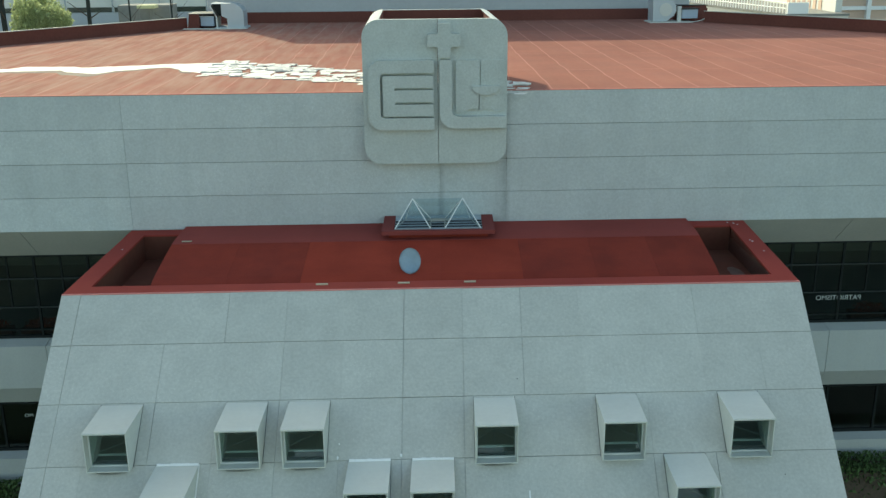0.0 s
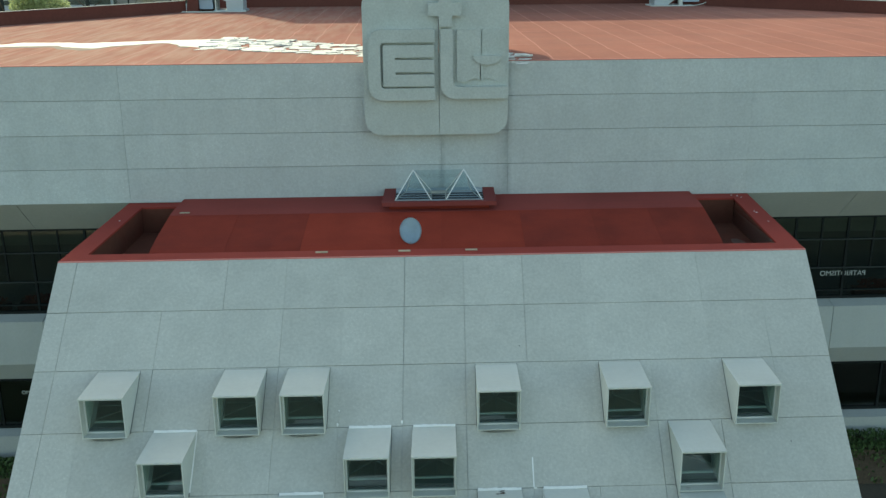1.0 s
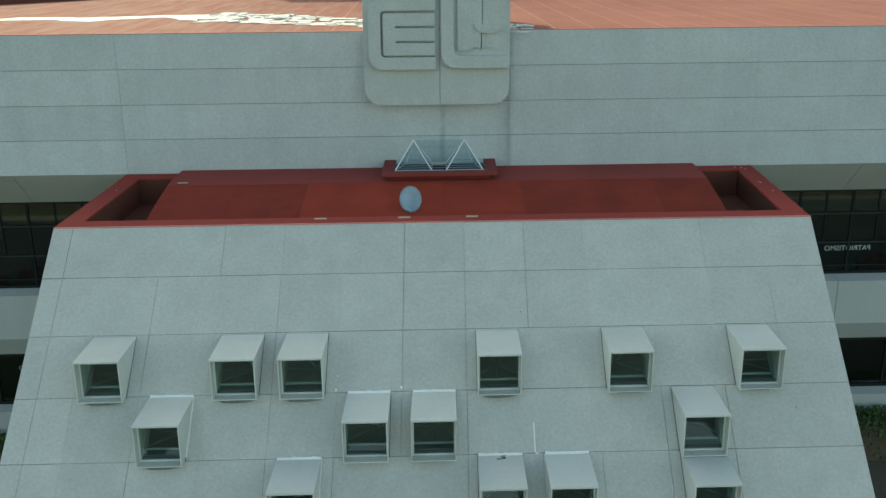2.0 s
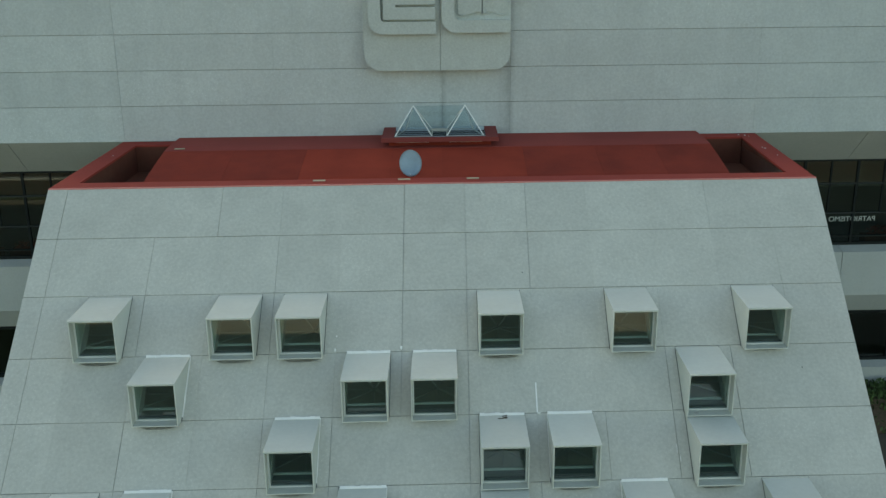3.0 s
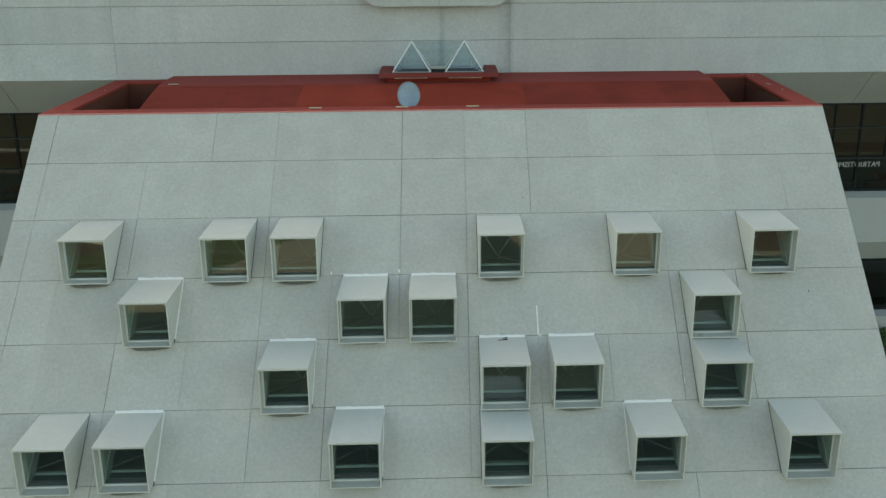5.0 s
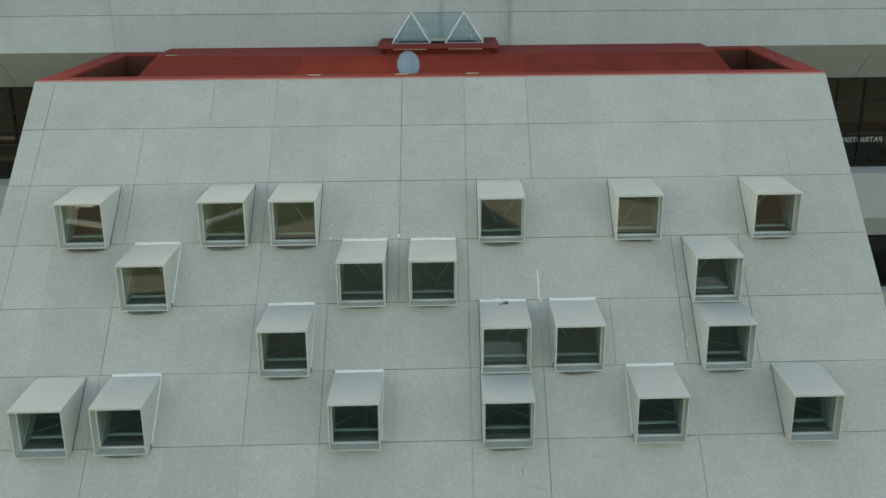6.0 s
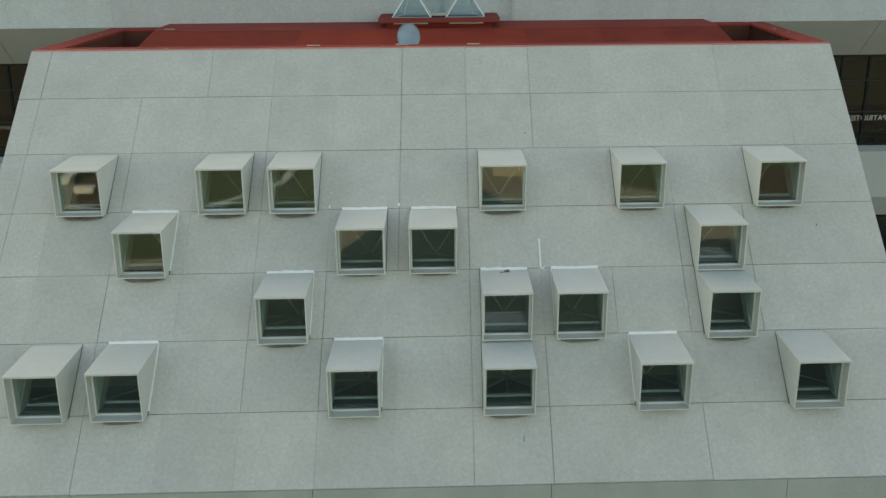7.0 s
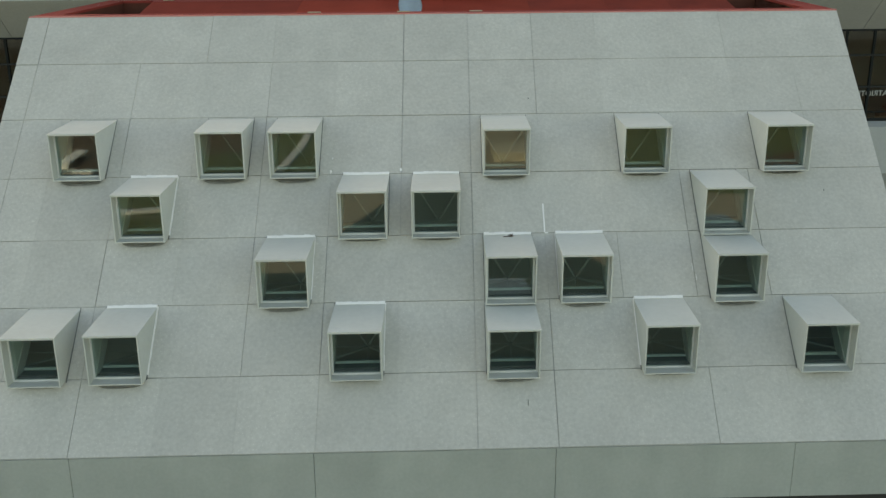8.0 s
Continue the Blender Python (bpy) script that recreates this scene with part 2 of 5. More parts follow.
def roof_material():
    """Sun-bleached red roofing felt in strips with pale overlaps."""
    m = material("red_roofing_felt", (0.37, 0.147, 0.11), 0.95, grain=0.12, grain_scale=8, blotch=0.16, blotch_scale=0.35, bump=0.1, tint=(0.27, 0.12, 0.10), spec=0.05)
    nt = m.node_tree
    N, L = nt.nodes.new, nt.links.new
    b = nt.nodes["Principled BSDF"]
    base = b.inputs["Base Color"].links[0].from_socket
    geo = N("ShaderNodeNewGeometry")
    mp = N("ShaderNodeMapping")
    mp.inputs["Rotation"].default_value = (0, 0, radians(90))
    L(geo.outputs["Position"], mp.inputs["Vector"])
    br = N("ShaderNodeTexBrick")
    br.inputs["Scale"].default_value = 1.0
    br.inputs["Mortar Size"].default_value = 0.028
    br.inputs["Mortar Smooth"].default_value = 0.6
    br.inputs["Brick Width"].default_value, br.inputs["Row Height"].default_value = 9.0, 0.95
    br.inputs["Color1"].default_value = (1, 1, 1, 1)
    br.inputs["Color2"].default_value = (0.90, 0.90, 0.90, 1)
    br.inputs["Mortar"].default_value = (1.34, 1.45, 1.50, 1)
    warp = N("ShaderNodeTexNoise")
    warp.inputs["Scale"].default_value, warp.inputs["Detail"].default_value = 0.6, 3
    L(geo.outputs["Position"], warp.inputs["Vector"])
    off = N("ShaderNodeVectorMath")
    off.operation = "MULTIPLY_ADD"
    L(warp.outputs["Color"], off.inputs[0])
    off.inputs[1].default_value = (0.5, 0.16, 0)
    L(mp.outputs[0], off.inputs[2])
    L(off.outputs[0], br.inputs["Vector"])
    # worn pale streaks that run along the roof
    sm, sn, sr = N("ShaderNodeMapping"), N("ShaderNodeTexNoise"), N("ShaderNodeMapRange")
    sm.inputs["Scale"].default_value = (2.6, 0.30, 1.0)
    L(geo.outputs["Position"], sm.inputs["Vector"])
    sn.inputs["Scale"].default_value, sn.inputs["Detail"].default_value = 1.4, 9
    L(sm.outputs[0], sn.inputs["Vector"])
    sr.inputs[1].default_value, sr.inputs[2].default_value = 0.36, 0.66
    sr.inputs[3].default_value, sr.inputs[4].default_value = 0.0, 0.55
    L(sn.outputs["Fac"], sr.inputs[0])
    mul, worn = N("ShaderNodeVectorMath"), N("ShaderNodeMix")
    mul.operation = "MULTIPLY"
    worn.data_type = "RGBA"
    L(base, mul.inputs[0])
    L(br.outputs["Color"], mul.inputs[1])
    sx, fade, amount = N("ShaderNodeSeparateXYZ"), N("ShaderNodeMapRange"), N("ShaderNodeMath")
    L(geo.outputs["Position"], sx.inputs[0])
    fade.inputs[1].default_value, fade.inputs[2].default_value = -6.0, 4.0
    fade.inputs[3].default_value, fade.inputs[4].default_value = 1.0, 0.1
    L(sx.outputs["X"], fade.inputs[0])
    amount.operation = "MULTIPLY"
    L(sr.outputs[0], amount.inputs[0])
    L(fade.outputs[0], amount.inputs[1])
    L(amount.outputs[0], worn.inputs["Factor"])
    L(mul.outputs[0], worn.inputs["A"])
    worn.inputs["B"].default_value = (0.385, 0.255, 0.205, 1)
    L(worn.outputs["Result"], b.inputs["Base Color"])
    return m


ROOF_FELT = roof_material()


def add_run_stains(m):
    """Dark run-off stains below the two corners of the emblem box."""
    nt = m.node_tree
    N, L = nt.nodes.new, nt.links.new
    b = nt.nodes["Principled BSDF"]
    base = b.inputs["Base Color"].links[0].from_socket
    geo, sep = N("ShaderNodeNewGeometry"), N("ShaderNodeSeparateXYZ")
    L(geo.outputs["Position"], sep.inputs[0])
    wob = N("ShaderNodeTexNoise")
    wob.inputs["Scale"].default_value, wob.inputs["Detail"].default_value = 5.0, 5
    L(geo.outputs["Position"], wob.inputs["Vector"])
    total = None
    for x, width, depth in ((0.80, 0.12, 0.36), (2.46, 0.17, 0.40), (2.26, 0.12, 0.13)):
        d = N("ShaderNodeMath")
        d.operation = "SUBTRACT"
        L(sep.outputs["X"], d.inputs[0])
        d.inputs[1].default_value = x
        ab = N("ShaderNodeMath")
        ab.operation = "ABSOLUTE"
        L(d.outputs[0], ab.inputs[0])
        r = N("ShaderNodeMapRange")
        r.inputs[1].default_value, r.inputs[2].default_value = 0.01, width
        r.inputs[3].default_value, r.inputs[4].default_value = depth, 0.0
        L(ab.outputs[0], r.inputs[0])
        if total is None:
            total = r.outputs[0]
        else:
            a = N("ShaderNodeMath")
            L(total, a.inputs[0])
            L(r.outputs[0], a.inputs[1])
            total = a.outputs[0]
    w = N("ShaderNodeMath")
    w.operation = "MULTIPLY"
    L(total, w.inputs[0])
    L(wob.outputs["Fac"], w.inputs[1])
    inv = N("ShaderNodeMath")
    inv.operation = "SUBTRACT"
    inv.inputs[0].default_value = 1.0
    L(w.outputs[0], inv.inputs[1])
    mul = N("ShaderNodeVectorMath")
    mul.operation = "SCALE"
    L(base, mul.inputs[0])
    L(inv.outputs[0], mul.inputs["Scale"])
    L(mul.outputs[0], b.inputs["Base Color"])


add_run_stains(WALL_CONCRETE)


# ---------------------------------------------------------------- mesh helpers
def box(bm, x0, x1, y0, y1, z0, z1):
    vs = [bm.verts.new(p) for p in ((x0, y0, z0), (x1, y0, z0), (x1, y1, z0), (x0, y1, z0), (x0, y0, z1), (x1, y0, z1), (x1, y1, z1), (x0, y1, z1))]
    for f in ((3, 2, 1, 0), (4, 5, 6, 7), (0, 1, 5, 4), (1, 2, 6, 5), (2, 3, 7, 6), (3, 0, 4, 7)):
        bm.faces.new([vs[i] for i in f])
    return vs


def prism(bm, profile, a, b, axis="x"):
    """Extrudes a closed profile: (y, z) pairs along x, (x, z) pairs along y, or (x, y) pairs along z."""
    def at(p, s):
        return {"x": (s, p[0], p[1]), "y": (p[0], s, p[1]), "z": (p[0], p[1], s)}[axis]
    r0, r1 = [bm.verts.new(at(p, a)) for p in profile], [bm.verts.new(at(p, b)) for p in profile]
    bm.faces.new(r0[::-1])
    bm.faces.new(r1)
    n = len(profile)
    for i in range(n):
        bm.faces.new((r0[i], r0[(i + 1) % n], r1[(i + 1) % n], r1[i]))


def tube(bm, p, q, r, sides=8, r2=None):
    p, q = Vector(p), Vector(q)
    z = (q - p).normalized()
    x = z.orthogonal().normalized()
    y = z.cross(x)
    rings = []
    for c, rad in ((p, r), (q, r if r2 is None else r2)):
        rings.append([bm.verts.new(c + rad * (math.cos(a) * x + math.sin(a) * y)) for a in (2 * math.pi * i / sides for i in range(sides))])
    for i in range(sides):
        bm.faces.new((rings[0][i], rings[0][(i + 1) % sides], rings[1][(i + 1) % sides], rings[1][i]))
    bm.faces.new(rings[0][::-1])
    bm.faces.new(rings[1])


def mesh_of(name, bm, mat, bevel=0.0, smooth=False):
    bmesh.ops.recalc_face_normals(bm, faces=bm.faces)
    if bevel:
        bmesh.ops.bevel(bm, geom=bm.edges[:], offset=bevel, segments=2, affect="EDGES", profile=0.6)
    me = bpy.data.meshes.new(name)
    bm.to_mesh(me)
    bm.free()
    me.materials.append(mat)
    if smooth:
        for p in me.polygons:
            p.use_smooth = True
    return me


def part(name, bm, mat, parent=None, label="", bevel=0.0, smooth=False, shear=False):
    if shear:
        bm.transform(SHEAR)
    ob = new(name, mesh_of(name, bm, mat, bevel, smooth))
    ob.parent = parent
    if label:
        tagged(ob, label)
    return ob


def boxes(*dims):
    bm = bmesh.new()
    for d in dims:
        box(bm, *d)
    return bm


def empty(name, loc, label, category, group="", kind=""):
    ob = new(name)
    ob.location = loc
    return tagged(ob, label, category, group, kind)


def setting(name, bm, mat, label, category, **k):
    return tagged(part(name, bm, mat, **k), label, category, kind="structure")


# the annex is a hair out of square with the street line
SKEW = 0.03
SHEAR = Matrix(((1, SKEW, 0, 0), (0, 1, 0, 0), (0, 0, 1, 0), (0, 0, 0, 1)))

# ---------------------------------------------------------------- plan
TOP = 7.612                                  # top of the sloping front
SLOPE = math.atan2(6.0, 6.552)
CS, SN = math.cos(SLOPE), math.sin(SLOPE)
ROW_V = [0.0, 1.212, 2.51, 3.80, 5.075, 6.345, 7.615, 8.885]
COL_U = [-7.48, -7.07, -6.385, -5.14, -3.895, -2.65, -1.405, -0.16, 1.085, 2.33, 3.575, 4.82, 6.065, 7.31, 8.48]
LEFT, RIGHT = COL_U[0], COL_U[-1]
FOOT_Y, FOOT_Z = -8.885 * CS, TOP - 8.885 * SN
WALL_Y, WALL_TOP, WALL_LOW = 4.92, 11.14, 7.61
WIN_Y = 6.0
GROUND = -0.9


def on_slope(u, v, w=0.0):
    """A point of the sloping front: u along it, v down it, w out of it."""
    y, z = -v * CS - w * SN, TOP - v * SN + w * CS
    return Vector((u + SKEW * y, y, z))


# ---------------------------------------------------------------- ground
def plate(x0, x1, y0, y1, z):
    return boxes((x0, x1, y0, y1, z - 0.3, z))


setting("ground", plate(-900, 900, -900, 900, GROUND - 0.03), DUSTY, "pale dusty ground round the building", "ground")
tagged(part("front_lawn", plate(-60, 60, -23.0, -6.9, GROUND - 0.012), GRASS), "green lawn in front of the building", "lawn", kind="structure")
tagged(part("lawn", plate(-60, -7.9, -3, 5.5, GROUND), GRASS), "mown green lawn beside the building", "lawn", kind="structure")
tagged(part("planting_bed", plate(9.0, 60, -2.0, 5.5, GROUND), SOIL), "bare earth planting bed along the wall", "ground", kind="structure")
def slab(name, outline, mat, label, category, z=GROUND):
    bm = bmesh.new()
    prism(bm, outline, z - 0.3, z, "z")
    return tagged(part(name, bm, mat), label, category, kind="structure")


slab("pavement", [(-60, -19.4), (-11.2, -19.6), (-9.4, -18.4), (-3.1, -18.3), (-2.7, -20.4), (-1.2, -24.5), (0.3, -28.5), (0.9, -60), (-3.3, -60), (-3.5, -28.5), (-4.2, -25.4), (-5.4, -24.0),
                  (-6.6, -21.9), (-7.6, -20.4), (-10.0, -20.0), (-13.0, -20.4), (-60, -21)], PAVING, "tan paved path across the forecourt", "pavement")
slab("pavement", [(6.2, -17.9), (9.2, -17.9), (10.2, -21.4), (60, -21.6), (60, -29), (17, -28.0), (13.4, -25.0), (11.8, -25.3), (10.7, -26.2), (9.2, -27.6), (8.0, -30.5), (7.4, -60), (1.2, -60), (1.6, -31.0), (3.0, -27.4), (4.3, -23.2), (5.4, -20.0)],
     PAVING, "tan paved path across the forecourt", "pavement")

# the building's shade on the paving is put into this dark colour
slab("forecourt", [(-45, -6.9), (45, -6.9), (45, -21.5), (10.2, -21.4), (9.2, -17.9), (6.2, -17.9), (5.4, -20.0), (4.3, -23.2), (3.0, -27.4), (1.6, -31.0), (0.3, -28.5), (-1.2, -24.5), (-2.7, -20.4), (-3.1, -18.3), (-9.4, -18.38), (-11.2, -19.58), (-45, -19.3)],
     SHADED_PAVING, "forecourt in front of the annex, its shade painted dark", "pavement", GROUND - 0.002)


def kerb(points, width, label):
    """A low raised kerb that follows a line."""
    bm = bmesh.new()
    rows = []
    for i, (x, y) in enumerate(points):
        a, b = Vector(points[max(i - 1, 0)]), Vector(points[min(i + 1, len(points) - 1)])
        d = (b - a).normalized()
        n = Vector((-d.y, d.x)) * width / 2
        rows.append([bm.verts.new((x + k * n.x, y + k * n.y, z)) for k, z in ((-1, GROUND - 0.1), (-1, GROUND + 0.12), (1, GROUND + 0.12), (1, GROUND - 0.1))])
    for p, q in zip(rows, rows[1:]):
        for k in range(3):
            bm.faces.new((p[k], q[k], q[k + 1], p[k + 1]))
    bm.faces.new(rows[0])
    bm.faces.new(rows[-1][::-1])
    tagged(part("kerb", bm, SMOOTH_CONCRETE), label, "kerb", kind="structure")


kerb([(-40, -26), (-14, -25.0), (-11.0, -23.5), (-9.7, -23.8), (-8.4, -24.6), (-7.3, -26.2), (-5.9, -28.6), (-5.5, -33.0), (-5.4, -42)], 0.38, "pale concrete kerb round the lawn")
tagged(part("platform", boxes((3.7, 7.4, -31.9, -29.6, GROUND - 0.1, GROUND + 0.42)), PLATFORM, bevel=0.02), "low pale stone platform on the paving", "platform", kind="structure")
slab("earth_bed", [(13.6, -21.9), (60, -22.2), (60, -62), (30, -62), (24.0, -34.5), (17.5, -30.5), (14.6, -29.0), (13.2, -25.0)], BROWN_EARTH, "red-brown bare earth bed beyond the paving", "ground", GROUND + 0.004)
slab("earth_bed", [(-60, -22.2), (-13.4, -21.6), (-11.9, -25.2), (-12.6, -31.5), (-7.0, -32.5), (-7.0, -62), (-60, -62)], BROWN_EARTH, "red-brown bare earth bed beyond the paving", "ground", GROUND + 0.004)
slab("pavement", [(-14.35, -25.2), (-13.9, -25.2), (-18.3, -38.0), (-19.0, -38.0)], PAVING, "narrow tan path across the earth bed", "pavement", GROUND + 0.012)
for x, y, wide, deep in ((-15.75, -30.6, 0.5, 2.8), (-14.35, -27.6, 0.9, 0.4)):
    bench = part("bench", boxes((-wide / 2, wide / 2, -deep / 2, deep / 2, 0.22, 0.3), (-wide / 2 + 0.06, wide / 2 - 0.06, -deep / 2 + 0.03, -deep / 2 + 0.13, 0, 0.22), (-wide / 2 + 0.06, wide / 2 - 0.06, deep / 2 - 0.13, deep / 2 - 0.03, 0, 0.22)), PALE_WALL)
    bench.location = (x, y, GROUND + 0.004)
    tagged(bench, "white concrete bench on the bare earth", "bench", "benches across the forecourt")
tagged(part("far_lawn", plate(-60, 60, -60, -23.2, GROUND - 0.010), GRASS), "green lawn across the forecourt", "lawn", kind="structure")

# ---------------------------------------------------------------- main block
main_wall = empty("wall_front", (0, WALL_Y, WALL_LOW), "long grey exposed-aggregate concrete fascia wall in four courses", "wall", kind="structure")
WX0, WX1 = -26.0, 28.0


def at_home(ob, parent):
    """Keeps a child where its mesh was built."""
    ob.parent = parent
    ob.matrix_parent_inverse = Matrix.Translation(-parent.location)
    return ob


at_home(part("backing", boxes((WX0, WX1, WALL_Y + 0.045, WALL_Y + 0.30, WALL_LOW + 0.01, WALL_TOP - 0.03)), JOINT), main_wall)
SEAMS = [WX0] + [-10.25 - 3.72 * k for k in range(4, -1, -1)] + [11.85 + 3.72 * k for k in range(5)] + [WX1]
for a, b in zip(SEAMS, SEAMS[1:]):
    bm = bmesh.new()
    prism(bm, [(WALL_Y + 0.002, WALL_LOW), (WALL_Y + 0.3, WALL_LOW), (WIN_Y + 0.05, WALL_LOW - 0.7), (WIN_Y + 0.05, 6.64), (WIN_Y, 6.64)], a + 0.008, b - 0.008)
    setting("soffit_trim", bm, SOFFIT, "beige-grey slanting concrete soffit under the fascia", "soffit")

roof = setting("roof", bmesh.new(), ROOF_FELT, "flat sun-bleached red felt roof with pale overlaps", "roof")
bm = bmesh.new()
prism(bm, [(WX0, WALL_Y + 0.02), (WX1 + 2, WALL_Y + 0.02), (30.4, 6.6), (14.0, 27.0), (14.8, 29.6), (-10.6, 29.6), (-10.4, 26.4), (-26.0, 5.8)], WALL_TOP - 0.30, WALL_TOP - 0.02, "z")
bmesh.ops.recalc_face_normals(bm, faces=bm.faces)
bm.to_mesh(roof.data)
bm.free()


def parapet(name, a, b, h, t, label):
    a, b = Vector(a), Vector(b)
    d = (b - a).normalized()
    n = Vector((-d.y, d.x)) * t
    bm = bmesh.new()
    prism(bm, [a, b, b + n, a + n], WALL_TOP - 0.3, WALL_TOP + h, "z")
    ob = setting(name, bm, WORN_SHADED_RED, label, "parapet")
    bm = bmesh.new()
    e = n.normalized() * 0.03
    prism(bm, [a - e, b - e, b + n * 0.45, a + n * 0.45], WALL_TOP + h, WALL_TOP + h + 0.025, "z")
    part("coping", bm, SOFFIT, ob, "pale coping")
    return ob


parapet("roof_parapet", (-10.2, 26.2), (-26.2, 5.4), 0.48, -0.25, "dark red roof parapet with a pale coping")
parapet("roof_parapet", (13.9, 26.9), (30.5, 6.4), 0.48, 0.25, "dark red roof parapet with a pale coping")

for a, b, t in (((-10.25, 26.25), (-25.95, 5.9), -0.22), ((13.95, 26.85), (30.3, 6.7), 0.22), ((-10.3, 29.4), (-10.3, 26.3), -0.22), ((14.4, 29.4), (14.0, 26.9), 0.22)):
    a, b = Vector(a), Vector(b)
    n = Vector((a.y - b.y, b.x - a.x)).normalized() * t
    bm = bmesh.new()
    prism(bm, [a, b, b + n, a + n], GROUND - 0.3, WALL_TOP - 0.31, "z")
    setting("wall_side", bm, SMOOTH_CONCRETE, "plain grey concrete side wall of the main block", "wall")
setting("wall_rear_block", boxes((-9.9, 13.95, 29.7, 50.0, 0, 18.45)), GREY_PAINT, "plain grey-blue rendered wall of the taller rear block", "wall")
tagged(part("flashing", boxes((-10.6, 14.8, 29.4, 29.695, WALL_TOP - 0.3, WALL_TOP + 0.48)), WORN_SHADED_RED), "dark red flashing along the rear wall", "flashing", kind="structure")

tagged(part("flashing", boxes((WX0, WX1, WALL_Y - 0.003, WALL_Y + 0.12, WALL_TOP - 0.004, WALL_TOP + 0.012)), EDGE_FELT), "thin red felt edge along the top of the wall", "flashing", kind="structure")

# window walls beside the annex
for side, (x0, x1) in (("left", (WX0, LEFT - 0.2)), ("right", (RIGHT + 0.5, WX1))):
    for z0, z1, bars in ((4.18, 6.66, (5.96, 5.12)), (0.66, 2.22, ())):
        w = empty("window_band", ((x0 + x1) / 2, WIN_Y, z0), "dark tinted ribbon window with slim dark mullions", "window", kind="structure")
        fr = [(x0, x1, WIN_Y, WIN_Y + 0.08, z0, z0 + 0.09), (x0, x1, WIN_Y, WIN_Y + 0.08, z1 - 0.07, z1)]
        at_home(part("window_frame", boxes(*fr), DARK_METAL), w)
        for zb in bars:
            at_home(part("transom", boxes((x0, x1, WIN_Y - 0.01, WIN_Y + 0.07, zb - 0.02, zb + 0.02)), MULLION), w)
        x = -10.45 - 1.48 * 11 if side == "left" else 9.25
        while x < x1:
            if x > x0 + 0.1:
                at_home(part("mullion", boxes((x - 0.03, x + 0.03, WIN_Y + 0.003, WIN_Y + 0.078, z0 + 0.09, z1 - 0.07)), DARK_METAL), w)
                at_home(part("pane", boxes((x + 0.03, x + 1.45, WIN_Y + 0.04, WIN_Y + 0.05, z0 + 0.09, z1 - 0.07)), DARK_GLASS), w)
                if bars:
                    at_home(part("glazing_bar", boxes((x + 0.72, x + 0.76, WIN_Y + 0.01, WIN_Y + 0.07, bars[1] + 0.025, bars[0] - 0.025), (x + 0.72, x + 0.76, WIN_Y + 0.01, WIN_Y + 0.07, bars[0] + 0.025, z1 - 0.07)), DARK_METAL), w)
                    at_home(part("rail", boxes((x + 0.03, x + 1.45, WIN_Y + 0.01, WIN_Y + 0.07, z0 + 0.24, z0 + 0.28)), DARK_METAL), w)
            x += 1.48
    cuts = [x0] + [q for q in SEAMS if x0 + 0.1 < q < x1 - 0.1] + [x1]
    for a, b in zip(cuts, cuts[1:]):
        bm = bmesh.new()
        prism(bm, [(5.58, 4.11), (WIN_Y, 4.19), (WIN_Y + 0.3, 4.19), (WIN_Y + 0.3, 2.22), (WIN_Y, 2.22), (5.58, 2.84)], a + 0.008, b - 0.008)
        setting("spandrel", bm, SMOOTH_CONCRETE, "smooth grey concrete spandrel band between window rows", "wall")
        bm = bmesh.new()
        prism(bm, [(5.58, 0.62), (WIN_Y, 0.66), (WIN_Y + 0.3, 0.66), (WIN_Y + 0.3, GROUND - 0.2), (5.58, GROUND - 0.2)], a + 0.008, b - 0.008)
        setting("spandrel", bm, SMOOTH_CONCRETE, "smooth grey concrete wall under the lower windows", "wall")
    # rooms behind
    tagged(part("room_floor", boxes((x0, x1, WIN_Y + 0.3, 13.0, 3.9, 4.1), (x0, x1, WIN_Y + 0.3, 13.0, GROUND - 0.1, GROUND + 0.2)), ROOM), "dim interior floors behind the windows", "floor", kind="structure")
    tagged(part("room_wall", boxes((x0, x1, 13.0, 13.2, GROUND, 10.8)), ROOM), "dim interior back wall", "wall", kind="structure")
    tagged(part("ceiling", boxes((x0, x1, WIN_Y + 0.06, 13.0, 6.9, 7.1), (x0, x1, WIN_Y + 0.3, 13.0, 2.3, 2.5)), DARK), "dark interior ceiling", "ceiling", kind="structure")


# ---------------------------------------------------------------- annex with the sloping front
annex = empty("sloping_annex", (0.5, FOOT_Y, GROUND), "grey concrete annex with a sloping panelled front", "building", kind="structure")

HOOD_CELLS = [(2, -5), (2, -3), (2, -2), (2, 1), (2, 3), (2, 5), (3, -4), (3, -1), (3, 0), (3, 4),
              (4, -2), (4, 1), (4, 2), (4, 4), (5, -5), (5, -4), (5, -1), (5, 1), (5, 3), (5, 5)]
# where each hood sits in its cell: across from the left joint, and down from the upper joint
HOOD_AT = dict(zip(HOOD_CELLS, [(0.590, 0.042), (0.600, 0.042), (0.612, 0.048), (0.613, 0.048), (0.610, 0.042), (0.625, 0.038),
                                (0.614, 0.012), (0.618, 0.012), (0.615, 0.014), (0.610, 0.036),
                                (0.618, 0.008), (0.592, 0.016), (0.583, 0.014), (0.622, 0.040),
                                (0.602, 0.036), (0.608, 0.018), (0.602, 0.028), (0.582, 0.045), (0.570, 0.018), (0.588, 0.042)]))
SLAB = 0.24


